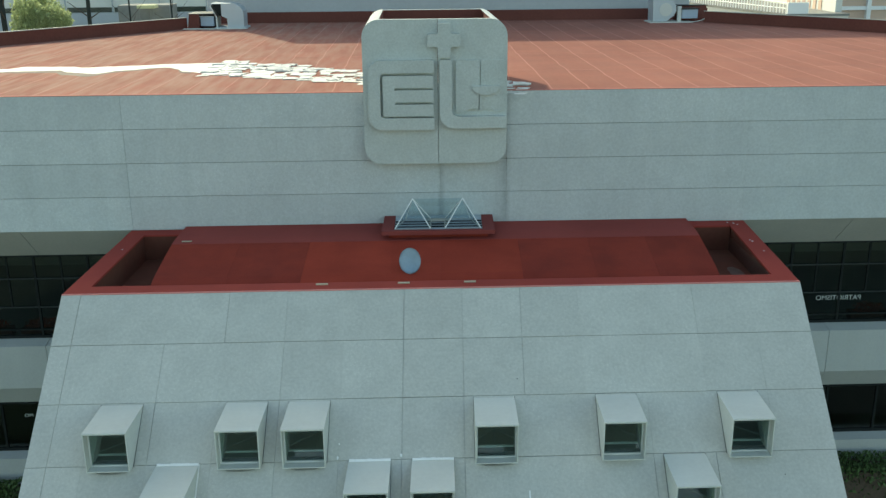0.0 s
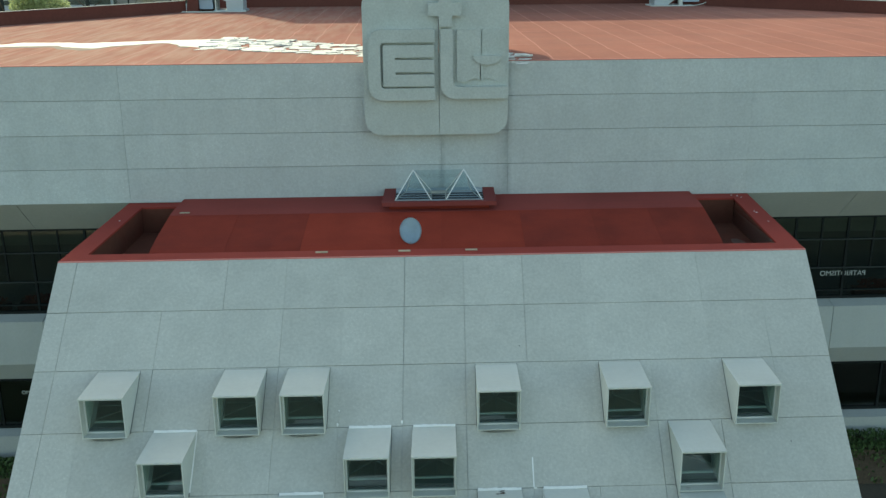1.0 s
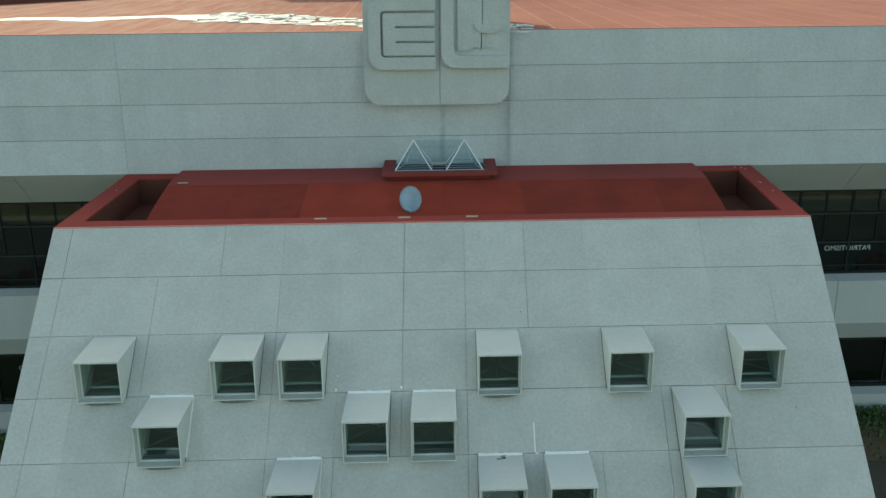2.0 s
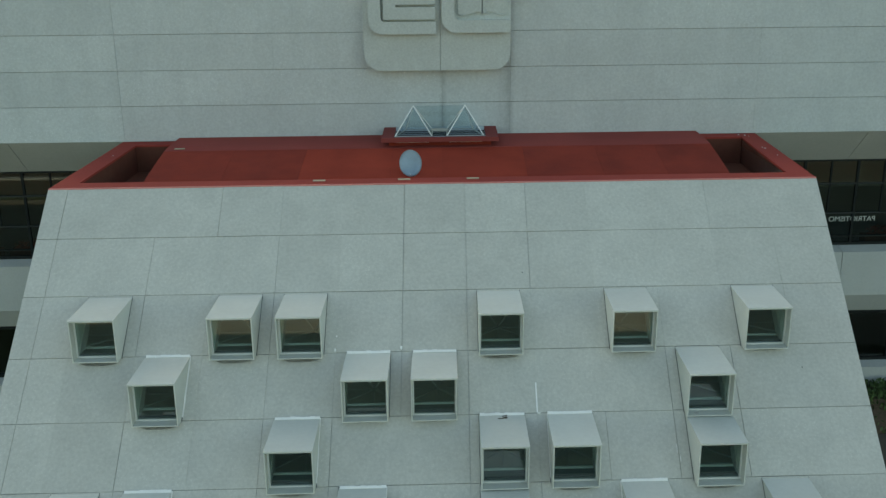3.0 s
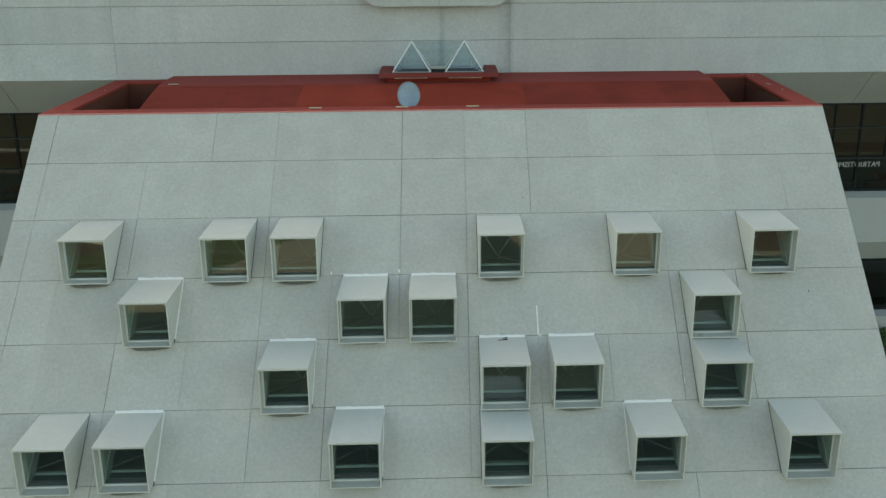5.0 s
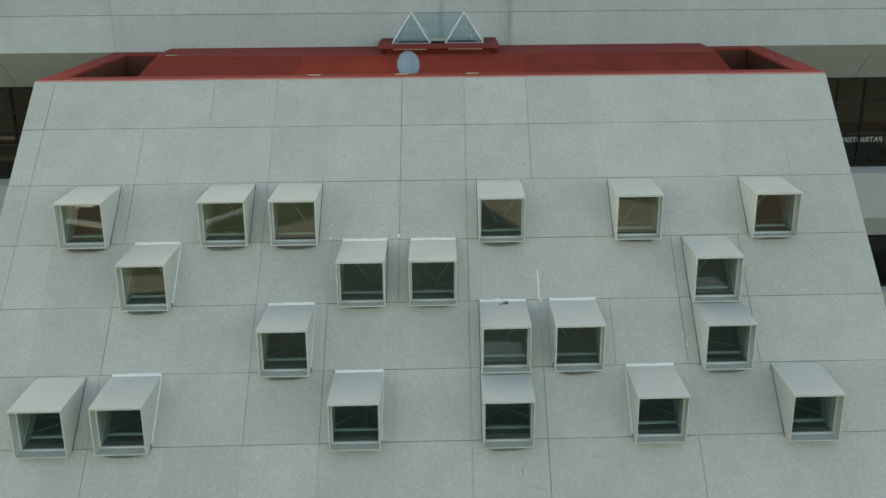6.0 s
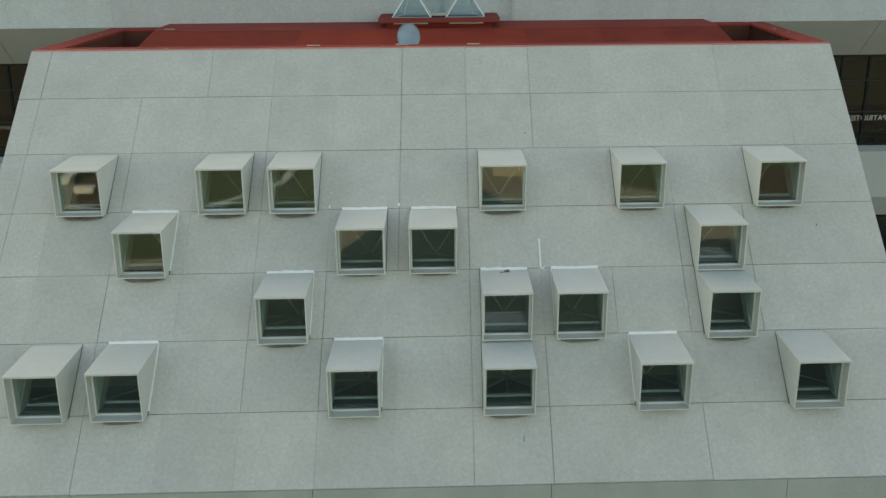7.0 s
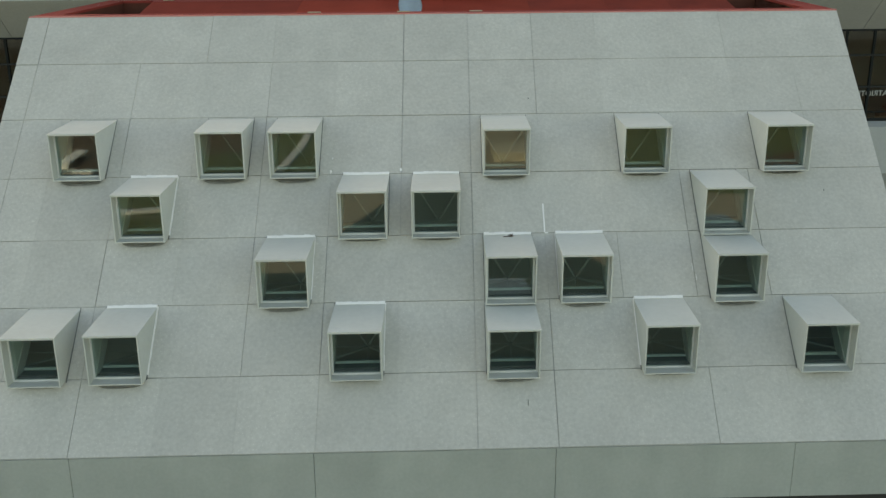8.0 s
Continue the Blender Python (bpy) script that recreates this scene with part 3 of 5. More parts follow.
def slope_box(bm, u0, u1, v0, v1, w0, w1, ref=Vector((0, 0, 0))):
    vs = [bm.verts.new(on_slope(u, v, w) - ref) for u, v, w in ((u0, v0, w0), (u1, v0, w0), (u1, v1, w0), (u0, v1, w0), (u0, v0, w1), (u1, v0, w1), (u1, v1, w1), (u0, v1, w1))]
    for f in ((3, 2, 1, 0), (4, 5, 6, 7), (0, 1, 5, 4), (1, 2, 6, 5), (2, 3, 7, 6), (3, 0, 4, 7)):
        bm.faces.new([vs[i] for i in f])


def opening_of(r, c):
    """The square hole behind a hood: from, to across and from, to down the slope."""
    du, dv = HOOD_AT[r, c]
    u = -0.16 + 1.245 * c + du
    return u - 0.387, u + 0.387, ROW_V[r] + dv + 0.16, ROW_V[r] + dv + 1.215


# backing slab, cell by cell so that the window openings go through it
bm = bmesh.new()
for r in range(7):
    v0, v1 = ROW_V[r], ROW_V[r + 1]
    cells = sorted(c for q, c in HOOD_CELLS if q == r)
    u = LEFT + 0.02
    for c in cells:
        a, b, top, foot = opening_of(r, c)
        slope_box(bm, u, a, v0, v1, -SLAB, -0.022)
        slope_box(bm, a, b, v0, top, -SLAB, -0.022)
        slope_box(bm, a, b, foot, v1, -SLAB, -0.022)
        u = b
    slope_box(bm, u, RIGHT - 0.02, v0, v1, -SLAB, -0.022)
at_home(part("front_slab", bm, JOINT), annex)

# body below and beside
bm = bmesh.new()
prof = [(0.0, TOP - 0.05), (FOOT_Y + 0.05, FOOT_Z), (FOOT_Y + 0.05, GROUND - 0.2), (WIN_Y, GROUND - 0.2), (WIN_Y, TOP - 0.05)]
prism(bm, prof, LEFT + 0.03, LEFT + 0.25)
at_home(part("side_wall", bm, SMOOTH_CONCRETE, shear=True), annex)
bm = bmesh.new()
prism(bm, prof, RIGHT - 0.22, RIGHT - 0.03)
at_home(part("side_wall", bm, SMOOTH_CONCRETE, shear=True), annex)
at_home(part("inner_back_wall", boxes((LEFT + 0.25, RIGHT - 0.25, 4.6, 4.8, GROUND, 6.1)), ROOM, shear=True), annex)
at_home(part("inner_floor", boxes((LEFT + 0.25, RIGHT - 0.25, FOOT_Y + 0.3, 4.6, GROUND - 0.2, GROUND + 0.1)), ROOM, shear=True), annex)

# pale plate added inside, parallel to the slope, to brighten the dark interior
bm = bmesh.new()
slope_box(bm, LEFT + 0.3, RIGHT - 0.3, 1.2, 8.8, -2.1, -2.0)
at_home(part("inner_lining", bm, BOUNCE_PALE), annex)

# upright fascia under the slope
FASCIA_LOW = 0.65
for a, b in ((LEFT, -5.124), (-5.116, -1.429), (-1.421, 2.281), (2.289, 5.996), (6.004, RIGHT)):
    at_home(part("fascia_panel", boxes((a, b, FOOT_Y + 0.005, FOOT_Y + 0.14, FASCIA_LOW, FOOT_Z - 0.02)), FASCIA, shear=True), annex)
at_home(part("fascia_backing", boxes((LEFT + 0.05, RIGHT - 0.05, FOOT_Y + 0.142, FOOT_Y + 0.3, FASCIA_LOW - 0.01, FOOT_Z + 0.05)), JOINT, shear=True), annex)
at_home(part("plinth_wall", boxes((LEFT + 0.2, RIGHT - 0.2, FOOT_Y + 0.45, FOOT_Y + 0.6, GROUND - 0.2, FASCIA_LOW + 0.1)), DARK, shear=True), annex)

# red roof of the annex: coping frame, gutter wells and the rounded roof between
bm = boxes((LEFT, RIGHT, 0.0, 0.48, TOP - 0.05, TOP), (LEFT, LEFT + 0.46, 0.48, 4.9, TOP - 0.05, TOP), (LEFT + 0.46, RIGHT - 0.24, 4.45, 4.9, TOP - 0.05, TOP))
prism(bm, [(RIGHT - 0.46, 0.48), (RIGHT + 0.02, 0.48), (RIGHT + 0.22, 4.9), (RIGHT - 0.24, 4.9)], TOP - 0.05, TOP, "z")
at_home(part("coping", bm, RED, shear=True, label="dark red painted coping round the annex roof"), annex)
at_home(part("coping_edge", boxes((LEFT, RIGHT, -0.022, 0.014, TOP - 0.045, TOP + 0.005)), RED_EDGE, shear=True, label="thin pink painted edge"), annex)
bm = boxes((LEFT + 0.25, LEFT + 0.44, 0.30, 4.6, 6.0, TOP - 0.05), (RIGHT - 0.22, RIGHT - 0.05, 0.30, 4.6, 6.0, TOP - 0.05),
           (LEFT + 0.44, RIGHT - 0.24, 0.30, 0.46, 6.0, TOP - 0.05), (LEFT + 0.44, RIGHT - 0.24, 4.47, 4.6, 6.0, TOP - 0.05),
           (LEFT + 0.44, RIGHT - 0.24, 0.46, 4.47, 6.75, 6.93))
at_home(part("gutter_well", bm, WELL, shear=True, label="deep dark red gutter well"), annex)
BARREL0, BARREL1 = LEFT + 1.43, RIGHT - 1.33
prof = [(4.89, 6.9), (4.89, 7.70), (3.85, 7.682), (3.45, 7.652), (3.1, 7.598), (2.6, 7.515), (2.1, 7.425), (1.75, 7.355), (1.5, 7.28), (1.22, 7.15), (0.95, 6.98), (0.85, 6.9)]
bm = bmesh.new()
prism(bm, prof, BARREL0 + 0.01, BARREL1 - 0.01)
bm.transform(Matrix.Translation((0, 0.004, -0.006)))
rounded = at_home(part("rounded_roof", bm, RED, shear=True, label="rounded dark red roof between the gutter wells"), annex)
cuts = [BARREL0, -4.35, -2.62, -0.55, 0.62, 2.55, 4.30, 5.75, BARREL1]
for a, b in zip(cuts, cuts[1:]):
    bm = bmesh.new()
    prism(bm, [*prof[3:-1], *[(y + 0.004, z - 0.012) for y, z in prof[3:-1][::-1]]], a + 0.002, b - 0.002)
    part("felt_sheet", bm, FRESH_RED if -2.7 < a < 1.0 else RED_SHEET, rounded, shear=True)
for a, b in zip(cuts[::2], cuts[2::2]):
    bm = bmesh.new()
    prism(bm, [prof[1], (prof[2][0], prof[2][1] + 0.006), (3.43, 7.657), (3.43, 7.645), (prof[2][0], prof[2][1] - 0.006), (prof[1][0], prof[1][1] - 0.012)], a + 0.001, b - 0.001)
    part("cap_sheet", bm, CAP_RED, rounded, "dusty dull red cap sheet", shear=True)

# dull silt that has dried on the floor of one gutter well
SILT = material("dried_silt", (0.175, 0.115, 0.095), 0.9, grain=0.2, grain_scale=10, blotch=0.35, blotch_scale=2.5, bump=0.1, tint=(0.14, 0.075, 0.06))
bm = bmesh.new()
ring = []
for k in range(26):
    a = 2 * math.pi * k / 26
    q = 1 + 0.35 * noise.noise((2.0 * math.cos(a), 2.0 * math.sin(a), 5.0))
    ring.append(bm.verts.new((7.98 + 0.17 * q * math.cos(a), 2.55 + 0.5 * q * math.sin(a), 6.934)))
bm.faces.new(ring)
tagged(part("silt_patch", bm, SILT), "dull grey dried silt on the gutter floor", "silt", kind="structure")

# panels of the sloping front
full_panels = {}
# rows in which the joint left of each column gapes; the others are filled flush
OPEN_SEAMS = {-6: range(7), -4: (1, 2, 4, 5, 6), -3: (0,), -2: (2, 3, 4, 5), -1: (4, 5), 0: (0, 1, 2, 3), 1: range(1, 7), 2: (0, 1, 5, 6), 3: (4,), 4: (3, 4, 6), 5: (3, 4)}


def slope_panel(r, c, u0, u1, holed):
    v0, v1 = ROW_V[r], ROW_V[r + 1]
    g = random.choice((0.004, 0.006, 0.006, 0.008))
    gl, gr = (0.0036 if r in OPEN_SEAMS.get(i, ()) else 0.0005 for i in (c, c + 1))
    key = (round(u1 - u0, 3), round(v1 - v0, 3), (r, c) if holed else 0, gl, gr, g)
    ref = on_slope(u0, v0)
    if key not in full_panels:
        bm = bmesh.new()
        if holed:
            a, b, top, foot = opening_of(r, c)
            for d in ((u0 + gl, a, v0 + g, v1 - g), (b, u1 - gr, v0 + g, v1 - g), (a, b, v0 + g, top), (a, b, foot, v1 - g)):
                slope_box(bm, *d, -0.02, 0.0, ref)
        else:
            slope_box(bm, u0 + gl, u1 - gr, v0 + g, v1 - g, -0.02, 0.0, ref)
        full_panels[key] = mesh_of("panel", bm, CONCRETE)
    ob = new("panel", full_panels[key])
    off = Matrix.Translation(ref)
    lift = random.uniform(-0.002, 0.003)
    ob.matrix_basis = off @ Matrix.Translation((random.uniform(-0.002, 0.002), -lift * SN, lift * CS)) @ Matrix.Rotation(random.uniform(-0.0016, 0.0016), 4, (0, -SN, CS))
    return at_home(ob, annex)


for r in range(7):
    for i in range(len(COL_U) - 1):
        c = i - 7
        slope_panel(r, c, COL_U[i], COL_U[i + 1], (r, c) in HOOD_CELLS)

# ---------------------------------------------------------------- hooded windows
HW, HH, HD = 0.826, 0.846, 1.165          # width, height of the front, depth of the top
T = 0.019


def hood_shape():
    """Builds one hooded window about the back corner of its top: x across, y to the building, z up."""
    drop = HH
    foot_y = -drop * CS / SN               # where the slope stands at the foot of the hood
    h = empty("hooded_window", (0, 0, 0), "projecting grey metal window hood with a square pane", "window", "window hoods on the sloping front")
    fy = -HD
    bm = bmesh.new()
    prism(bm, [(0.03, 0.0), (fy - 0.012, -0.012), (fy - 0.012, -0.012 - T - 0.012), (fy, -0.012 - T - 0.012), (fy, -0.012 - T), (0.03, -T)], -HW / 2 - 0.003, HW / 2 + 0.003)
    part("top_sheet", bm, HOOD, h, shear=True)
    for s in (-1, 1):
        x0, x1 = sorted((s * HW / 2, s * (HW / 2 - T)))
        bm = bmesh.new()
        prism(bm, [(fy, -T - 0.012), (fy, -drop), (foot_y - 0.05, -drop), (foot_y + 0.02, -drop + 0.06), (0.0, -T)], x0, x1)
        part("side_sheet", bm, HOOD, h, shear=True)
    bm = bmesh.new()
    prism(bm, [(fy, -drop), (foot_y - 0.04, -drop), (foot_y + 0.02, -drop + T), (fy, -drop + T)], -HW / 2 + T, HW / 2 - T)
    part("bottom_sheet", bm, HOOD, h, shear=True)
    # dark joint lines round the hood, its contact shade painted in with them
    for s in (-1, 1):
        x0, x1 = sorted((s * HW / 2, s * (HW / 2 + 0.011)))
        bm = bmesh.new()
        prism(bm, [(0.014, 0.016), (0.014, -0.004), (foot_y - 0.02, -drop - 0.02), (foot_y - 0.02, -drop)], x0, x1)
        part("gasket", bm, DARK_LINE, h, "dark joint with painted contact shade along the side", shear=True)
    part("gasket", boxes((-HW / 2, HW / 2, 0.031, 0.044, -0.006, 0.018)), DARK_LINE, h, "dark joint with painted contact shade along the back", shear=True)
    down, out = Vector((-CS, -SN)), Vector((-SN, CS))
    foot = Vector((foot_y, -drop))
    # contact shade and grime below the hood, painted on in two tones
    for reach, proud, mat in ((0.165, 0.0015, FOOT_SHADE), (0.125, 0.004, FOOT_SHADE_DARK)):
        bm = bmesh.new()
        rows = []
        for k in range(17):
            x = (k / 8 - 1) * (HW / 2 - 0.045)
            depth = reach * (1 - 0.55 * abs(k / 8 - 1) ** 5) + 0.012 * noise.noise((x * 7, reach * 40, 2.0))
            a, b = foot - out * 0.004 + out * proud, foot + down * depth - out * 0.004 + out * proud
            rows.append((bm.verts.new((x, a.x, a.y)), bm.verts.new((x, b.x, b.y))))
        for p, q in zip(rows, rows[1:]):
            bm.faces.new((p[0], p[1], q[1], q[0]))
        bmesh.ops.solidify(bm, geom=bm.faces[:], thickness=0.004)
        part("mortar_joint", bm, mat, h, "contact shade and grime painted along the foot", shear=True)
    i0 = HW / 2 - T
    gy = fy + 0.20
    b0 = -drop + T
    bm = boxes((-i0, -i0 + 0.028, gy, gy + 0.04, b0, -T - 0.013), (i0 - 0.028, i0, gy, gy + 0.04, b0, -T - 0.013),
               (-i0 + 0.028, i0 - 0.028, gy, gy + 0.04, b0, b0 + 0.03), (-i0 + 0.028, i0 - 0.028, gy, gy + 0.04, -T - 0.045, -T - 0.013))
    wf = part("window_frame", bm, PALE_FRAME, h, "slim pale metal window frame", shear=True)
    # sill sheet coloured dark for the shade behind the pane
    part("inner_sill", boxes((-i0 + 0.002, i0 - 0.002, gy + 0.042, -0.555, b0 - 0.02, b0 + 0.004)), INNER_SILL, h, "sill behind the pane, shade painted in", shear=True)
    part("sill_stop", boxes((-i0 + 0.002, i0 - 0.002, gy + 0.15, gy + 0.175, b0 + 0.004, b0 + 0.016)), DARK_METAL, h, shear=True)
    part("sash_rail", boxes((-i0 + 0.002, i0 - 0.002, -0.552, -0.515, b0 - 0.02, b0 + 0.045)), PALE_FRAME, h, "slim aluminium rail behind the pane", shear=True)
    p = part("pane", boxes((-i0 + 0.024, i0 - 0.024, gy + 0.016, gy + 0.024, b0 + 0.026, -T - 0.04)), HOOD_GLASS, wf, "tinted glass pane", shear=True)
    p.visible_shadow = False
    return h


first_hood = hood_shape()
hoods = []
for k, (r, c) in enumerate(HOOD_CELLS):
    du, dv = HOOD_AT[r, c]
    m = Matrix.Translation(on_slope(-0.16 + 1.245 * c + du, ROW_V[r] + dv) + Vector((0, 0, 0.004)))
    if k == 0:
        first_hood.matrix_basis = m
        hoods.append(first_hood)
    else:
        hoods.append(copy_thing(first_hood, m))

# white sealant along the back edge of some hoods
for r, c, side in ((3, -4, 1), (3, -1, 0), (3, 0, 0), (4, -2, 1), (4, 1, 0), (4, 2, -1), (5, -4, 1), (5, -1, 1), (5, 1, 0), (5, 3, -1)):
    uc, v = -0.16 + 1.245 * c + HOOD_AT[r, c][0], ROW_V[r] + HOOD_AT[r, c][1]
    bm = bmesh.new()
    n = 9
    for k in range(n):                      # laid by hand, so the bead swells and thins
        a, b = (uc - HW / 2 + 0.01 + (HW - 0.01) * q / n for q in (k, k + 1))
        slope_box(bm, a, b, v - 0.026 + random.uniform(-0.006, 0.006), v + 0.026, 0.001, 0.036 + random.uniform(-0.006, 0.006))
    if side:
        a = uc + side * (HW / 2 + 0.004)
        wide = 0.016 if (r, c) in ((3, -4), (5, -4), (5, 3)) else 0.008
        for k in range(n):
            slope_box(bm, a - wide * 0.6, a + wide + random.uniform(-0.003, 0.003), v + 1.2 * k / n, v + 1.2 * (k + 1) / n, 0.001, 0.026)
    h = hoods[HOOD_CELLS.index((r, c))]
    tagged(h, "projecting grey metal window hood with white sealant along its back edge", "window", "window hoods on the sloping front")
    ob = part("sealant_bead", bm, WHITE, None, "white sealant bead")
    ob.parent = h
    ob.matrix_parent_inverse = h.matrix_basis.inverted()

# steel braces behind the windows
frame_truss = empty("steel_truss", (0.5, -2, GROUND + 0.1), "pale steel tube truss inside behind the sloping front", "truss")
def truss_node(c, r):
    """A lower node of the space frame, deep behind the panel of column c and row r."""
    return on_slope(-0.16 + 1.245 * c + 0.655, ROW_V[r] + 0.25, -1.22)


def truss_top(c, r):
    """An upper node, just under the slab, where four panels meet."""
    return on_slope(-0.16 + 1.245 * c + 0.03, ROW_V[r] - 0.36, -0.34)


def rod(name, p, q, radius):
    bm = bmesh.new()
    tube(bm, p, q, radius, 6)
    at_home(part(name, bm, STRUT), frame_truss)


STRUT = material("pale_steel_tube", (0.80, 0.80, 0.76), 0.5, grain=0.05, blotch=0.2, blotch_scale=2.0, bump=0.02)
for r, c in HOOD_CELLS:
    lo = truss_node(c, r)
    for dc, dr in ((0, 0), (1, 0), (0, 1), (1, 1)):
        rod("strut", lo, truss_top(c + dc, r + dr), 0.021)
    rod("lower_chord", lo, truss_node(c, r + 1), 0.017)
    bm = bmesh.new()
    bmesh.ops.create_uvsphere(bm, u_segments=10, v_segments=6, radius=0.045)
    bm.transform(Matrix.Translation(lo))
    at_home(part("node", bm, ALU), frame_truss)
for r in range(2, 7):
    rod("chord", on_slope(LEFT + 0.3, ROW_V[r] + 0.25, -1.22), on_slope(RIGHT - 0.3, ROW_V[r] + 0.25, -1.22), 0.017)
    rod("chord", on_slope(LEFT + 0.3, ROW_V[r] - 0.36, -0.34), on_slope(RIGHT - 0.3, ROW_V[r] - 0.36, -0.34), 0.02)

# ---------------------------------------------------------------- logo box
SX0, SX1, SZ0, SZ1, SY = -1.14, 2.46, 9.36, 12.96, 4.56
CXM = (SX0 + SX1) / 2


def round_rect(x0, x1, z0, z1, r, n=7, corners=(1, 1, 1, 1)):
    """Outline from the lower left corner, counter-clockwise; corners: ll, lr, ur, ul."""
    pts = []
    for k, (cx, cz, a0) in enumerate(((x0, z0, 180), (x1, z0, 270), (x1, z1, 0), (x0, z1, 90))):
        if not corners[k]:
            pts.append((cx, cz))
            continue
        ox, oz = cx + (r if k in (0, 3) else -r), cz + (r if k in (0, 1) else -r)
        for i in range(n + 1):
            a = radians(a0 + 90 * i / n)
            pts.append((ox + r * math.cos(a), oz + r * math.sin(a)))
    return pts


sign = empty("emblem_box", (CXM, SY, SZ0), "open-topped grey concrete emblem box with rounded corners and raised symbols", "sign")


def sign_part(name, bm, mat=None, label="", bevel=0.0, smooth=False):
    return at_home(part(name, bm, mat or SIGN_CONCRETE, None, label, bevel, smooth), sign)


SIGN_CONCRETE = material("emblem_concrete", (0.49, 0.522, 0.508), 0.88, grain=0.20, grain_scale=20, blotch=0.12, blotch_scale=2.0, bump=0.3, streak=0.05, speck=0.12)
seam = CXM + 0.07
for a, b, cor in ((SX0, seam - 0.006, (1, 0, 0, 1)), (seam + 0.006, SX1, (0, 1, 1, 0))):
    bm = bmesh.new()
    prism(bm, round_rect(a, b, SZ0, SZ1, 0.42, corners=cor), SY, SY + 0.16, "y")
    sign_part("front_plate", bm)
BACK = 8.6
for s, xa in ((-1, SX0), (1, SX1)):
    thick = 0.43 if s < 0 else 0.30
    pr = [(xa, SZ0 + 0.42), (xa, SZ1 - 0.42)]
    for i in range(1, 8):
        a = radians(90 * i / 7)
        pr.append((xa - s * 0.42 * (1 - math.cos(a)), SZ1 - 0.42 + 0.42 * math.sin(a)))
    pr += [(xa - s * max(thick, 0.421), SZ1), (xa - s * thick, SZ1 - 0.03), (xa - s * thick, SZ0 + 0.42)]
    bm = bmesh.new()
    prism(bm, pr, SY + 0.16, BACK, "y")
    sign_part("side_wall", bm)
sign_part("back_wall", boxes((SX0 + 0.43, SX1 - 0.30, BACK - 0.12, BACK, WALL_TOP - 0.3, SZ1 - 0.01)))
sign_part("under_side", boxes((SX0 + 0.40, SX1 - 0.40, SY + 0.16, WALL_Y + 0.02, SZ0, SZ0 + 0.2)))
sign_part("lining", boxes((SX0 + 0.44, SX1 - 0.31, BACK - 0.14, BACK - 0.121, WALL_TOP, SZ1 - 0.02), (SX0 + 0.431, SX0 + 0.45, SY + 0.18, BACK - 0.14, WALL_TOP, SZ1 - 0.02),
                          (SX1 - 0.33, SX1 - 0.301, SY + 0.18, BACK - 0.14, WALL_TOP, SZ1 - 0.02), (SX0 + 0.44, SX1 - 0.44, SY + 0.17, BACK - 0.14, WALL_TOP, WALL_TOP + 0.25)), WORN_SHADED_RED, "dark red painted lining")


def ex(cx):
    return SX0 + (cx - 165.0) * 0.006935


def ez(cy):
    return SZ1 - (cy - 75.0) * 0.00697


def softened(outline, r):
    """Rounds the sharp corners of an outline."""
    pts, n = [], len(outline)
    for i in range(n):
        p, a, b = (Vector(outline[k % n]) for k in (i, i - 1, i + 1))
        da, db = a - p, b - p
        if min(da.length, db.length) < 2.2 * r or da.normalized().dot(db.normalized()) < -0.5:
            pts.append(tuple(p))
            continue
        q0, q1 = p + da.normalized() * r, p + db.normalized() * r
        for f in (0.0, 0.25, 0.5, 0.75, 1.0):
            pts.append(tuple(q0.lerp(p, f).lerp(p.lerp(q1, f), f)))
    return pts


def relief(name, outline, depth, y=SY, label=""):
    bm = bmesh.new()
    outline = softened(outline, 0.045)
    prism(bm, outline, y - depth, y + 0.01, "y")
    return sign_part(name, bm, label=label)


c0, c1, c2, c3 = ex(398), ex(435), ex(480), ex(515)
e0, e1, e2, e3 = ez(207), ez(170), ez(125), ez(88)
relief("cross", [(c1, e0), (c2, e0), (c2, e1), (c3, e1), (c3, e2), (c2, e2), (c2, e3), (c1, e3), (c1, e2), (c0, e2), (c0, e1), (c1, e1)], 0.17)
# open ring round the barred block
outer = round_rect(ex(183), ex(420), ez(463), ez(215), 0.36, corners=(1, 0, 0, 1))
inner = round_rect(ex(227), ex(420), ez(420), ez(260), 0.10, corners=(1, 0, 0, 1))
k = 8                                       # outline runs: lower left arc, lower right, upper right, upper left arc
ring = outer[:k] + [outer[k], inner[k]] + inner[:k][::-1] + inner[k + 2:][::-1] + [inner[k + 1], outer[k + 1]] + outer[k + 2:]
relief("open_ring", ring, 0.17)
bx0, bx1 = ex(236), ex(418)
relief("barred_block", [(bx0, ez(413)), (bx1, ez(413)), (bx1, ez(371)), (ex(280), ez(371)), (ex(280), ez(363)), (bx1, ez(363)), (bx1, ez(320)), (ex(278), ez(320)),
                        (ex(278), ez(312)), (bx1, ez(312)), (bx1, ez(269)), (bx0, ez(269))], 0.17)
lo = round_rect(ex(440), ex(682), ez(460), ez(215), 0.36, corners=(1, 0, 0, 0))
li = round_rect(ex(484), ex(682), ez(417), ez(215), 0.16, corners=(1, 0, 0, 0))
relief("angle_band", lo[:9] + [(ex(682), ez(417))] + li[:8][::-1] + [(ex(484), ez(215)), (ex(440), ez(215))], 0.17)


def page(xa, xb, flip):
    pts = [(xa, ez(218)), (xa, ez(392))]
    for i in range(9):
        f = i / 8
        pts.append((xa + (xb - xa) * f, ez(396 + (-7 if flip else 7) * math.sin(2 * math.pi * f))))
    pts += [(xb, ez(392)), (xb, ez(218))]
    return pts


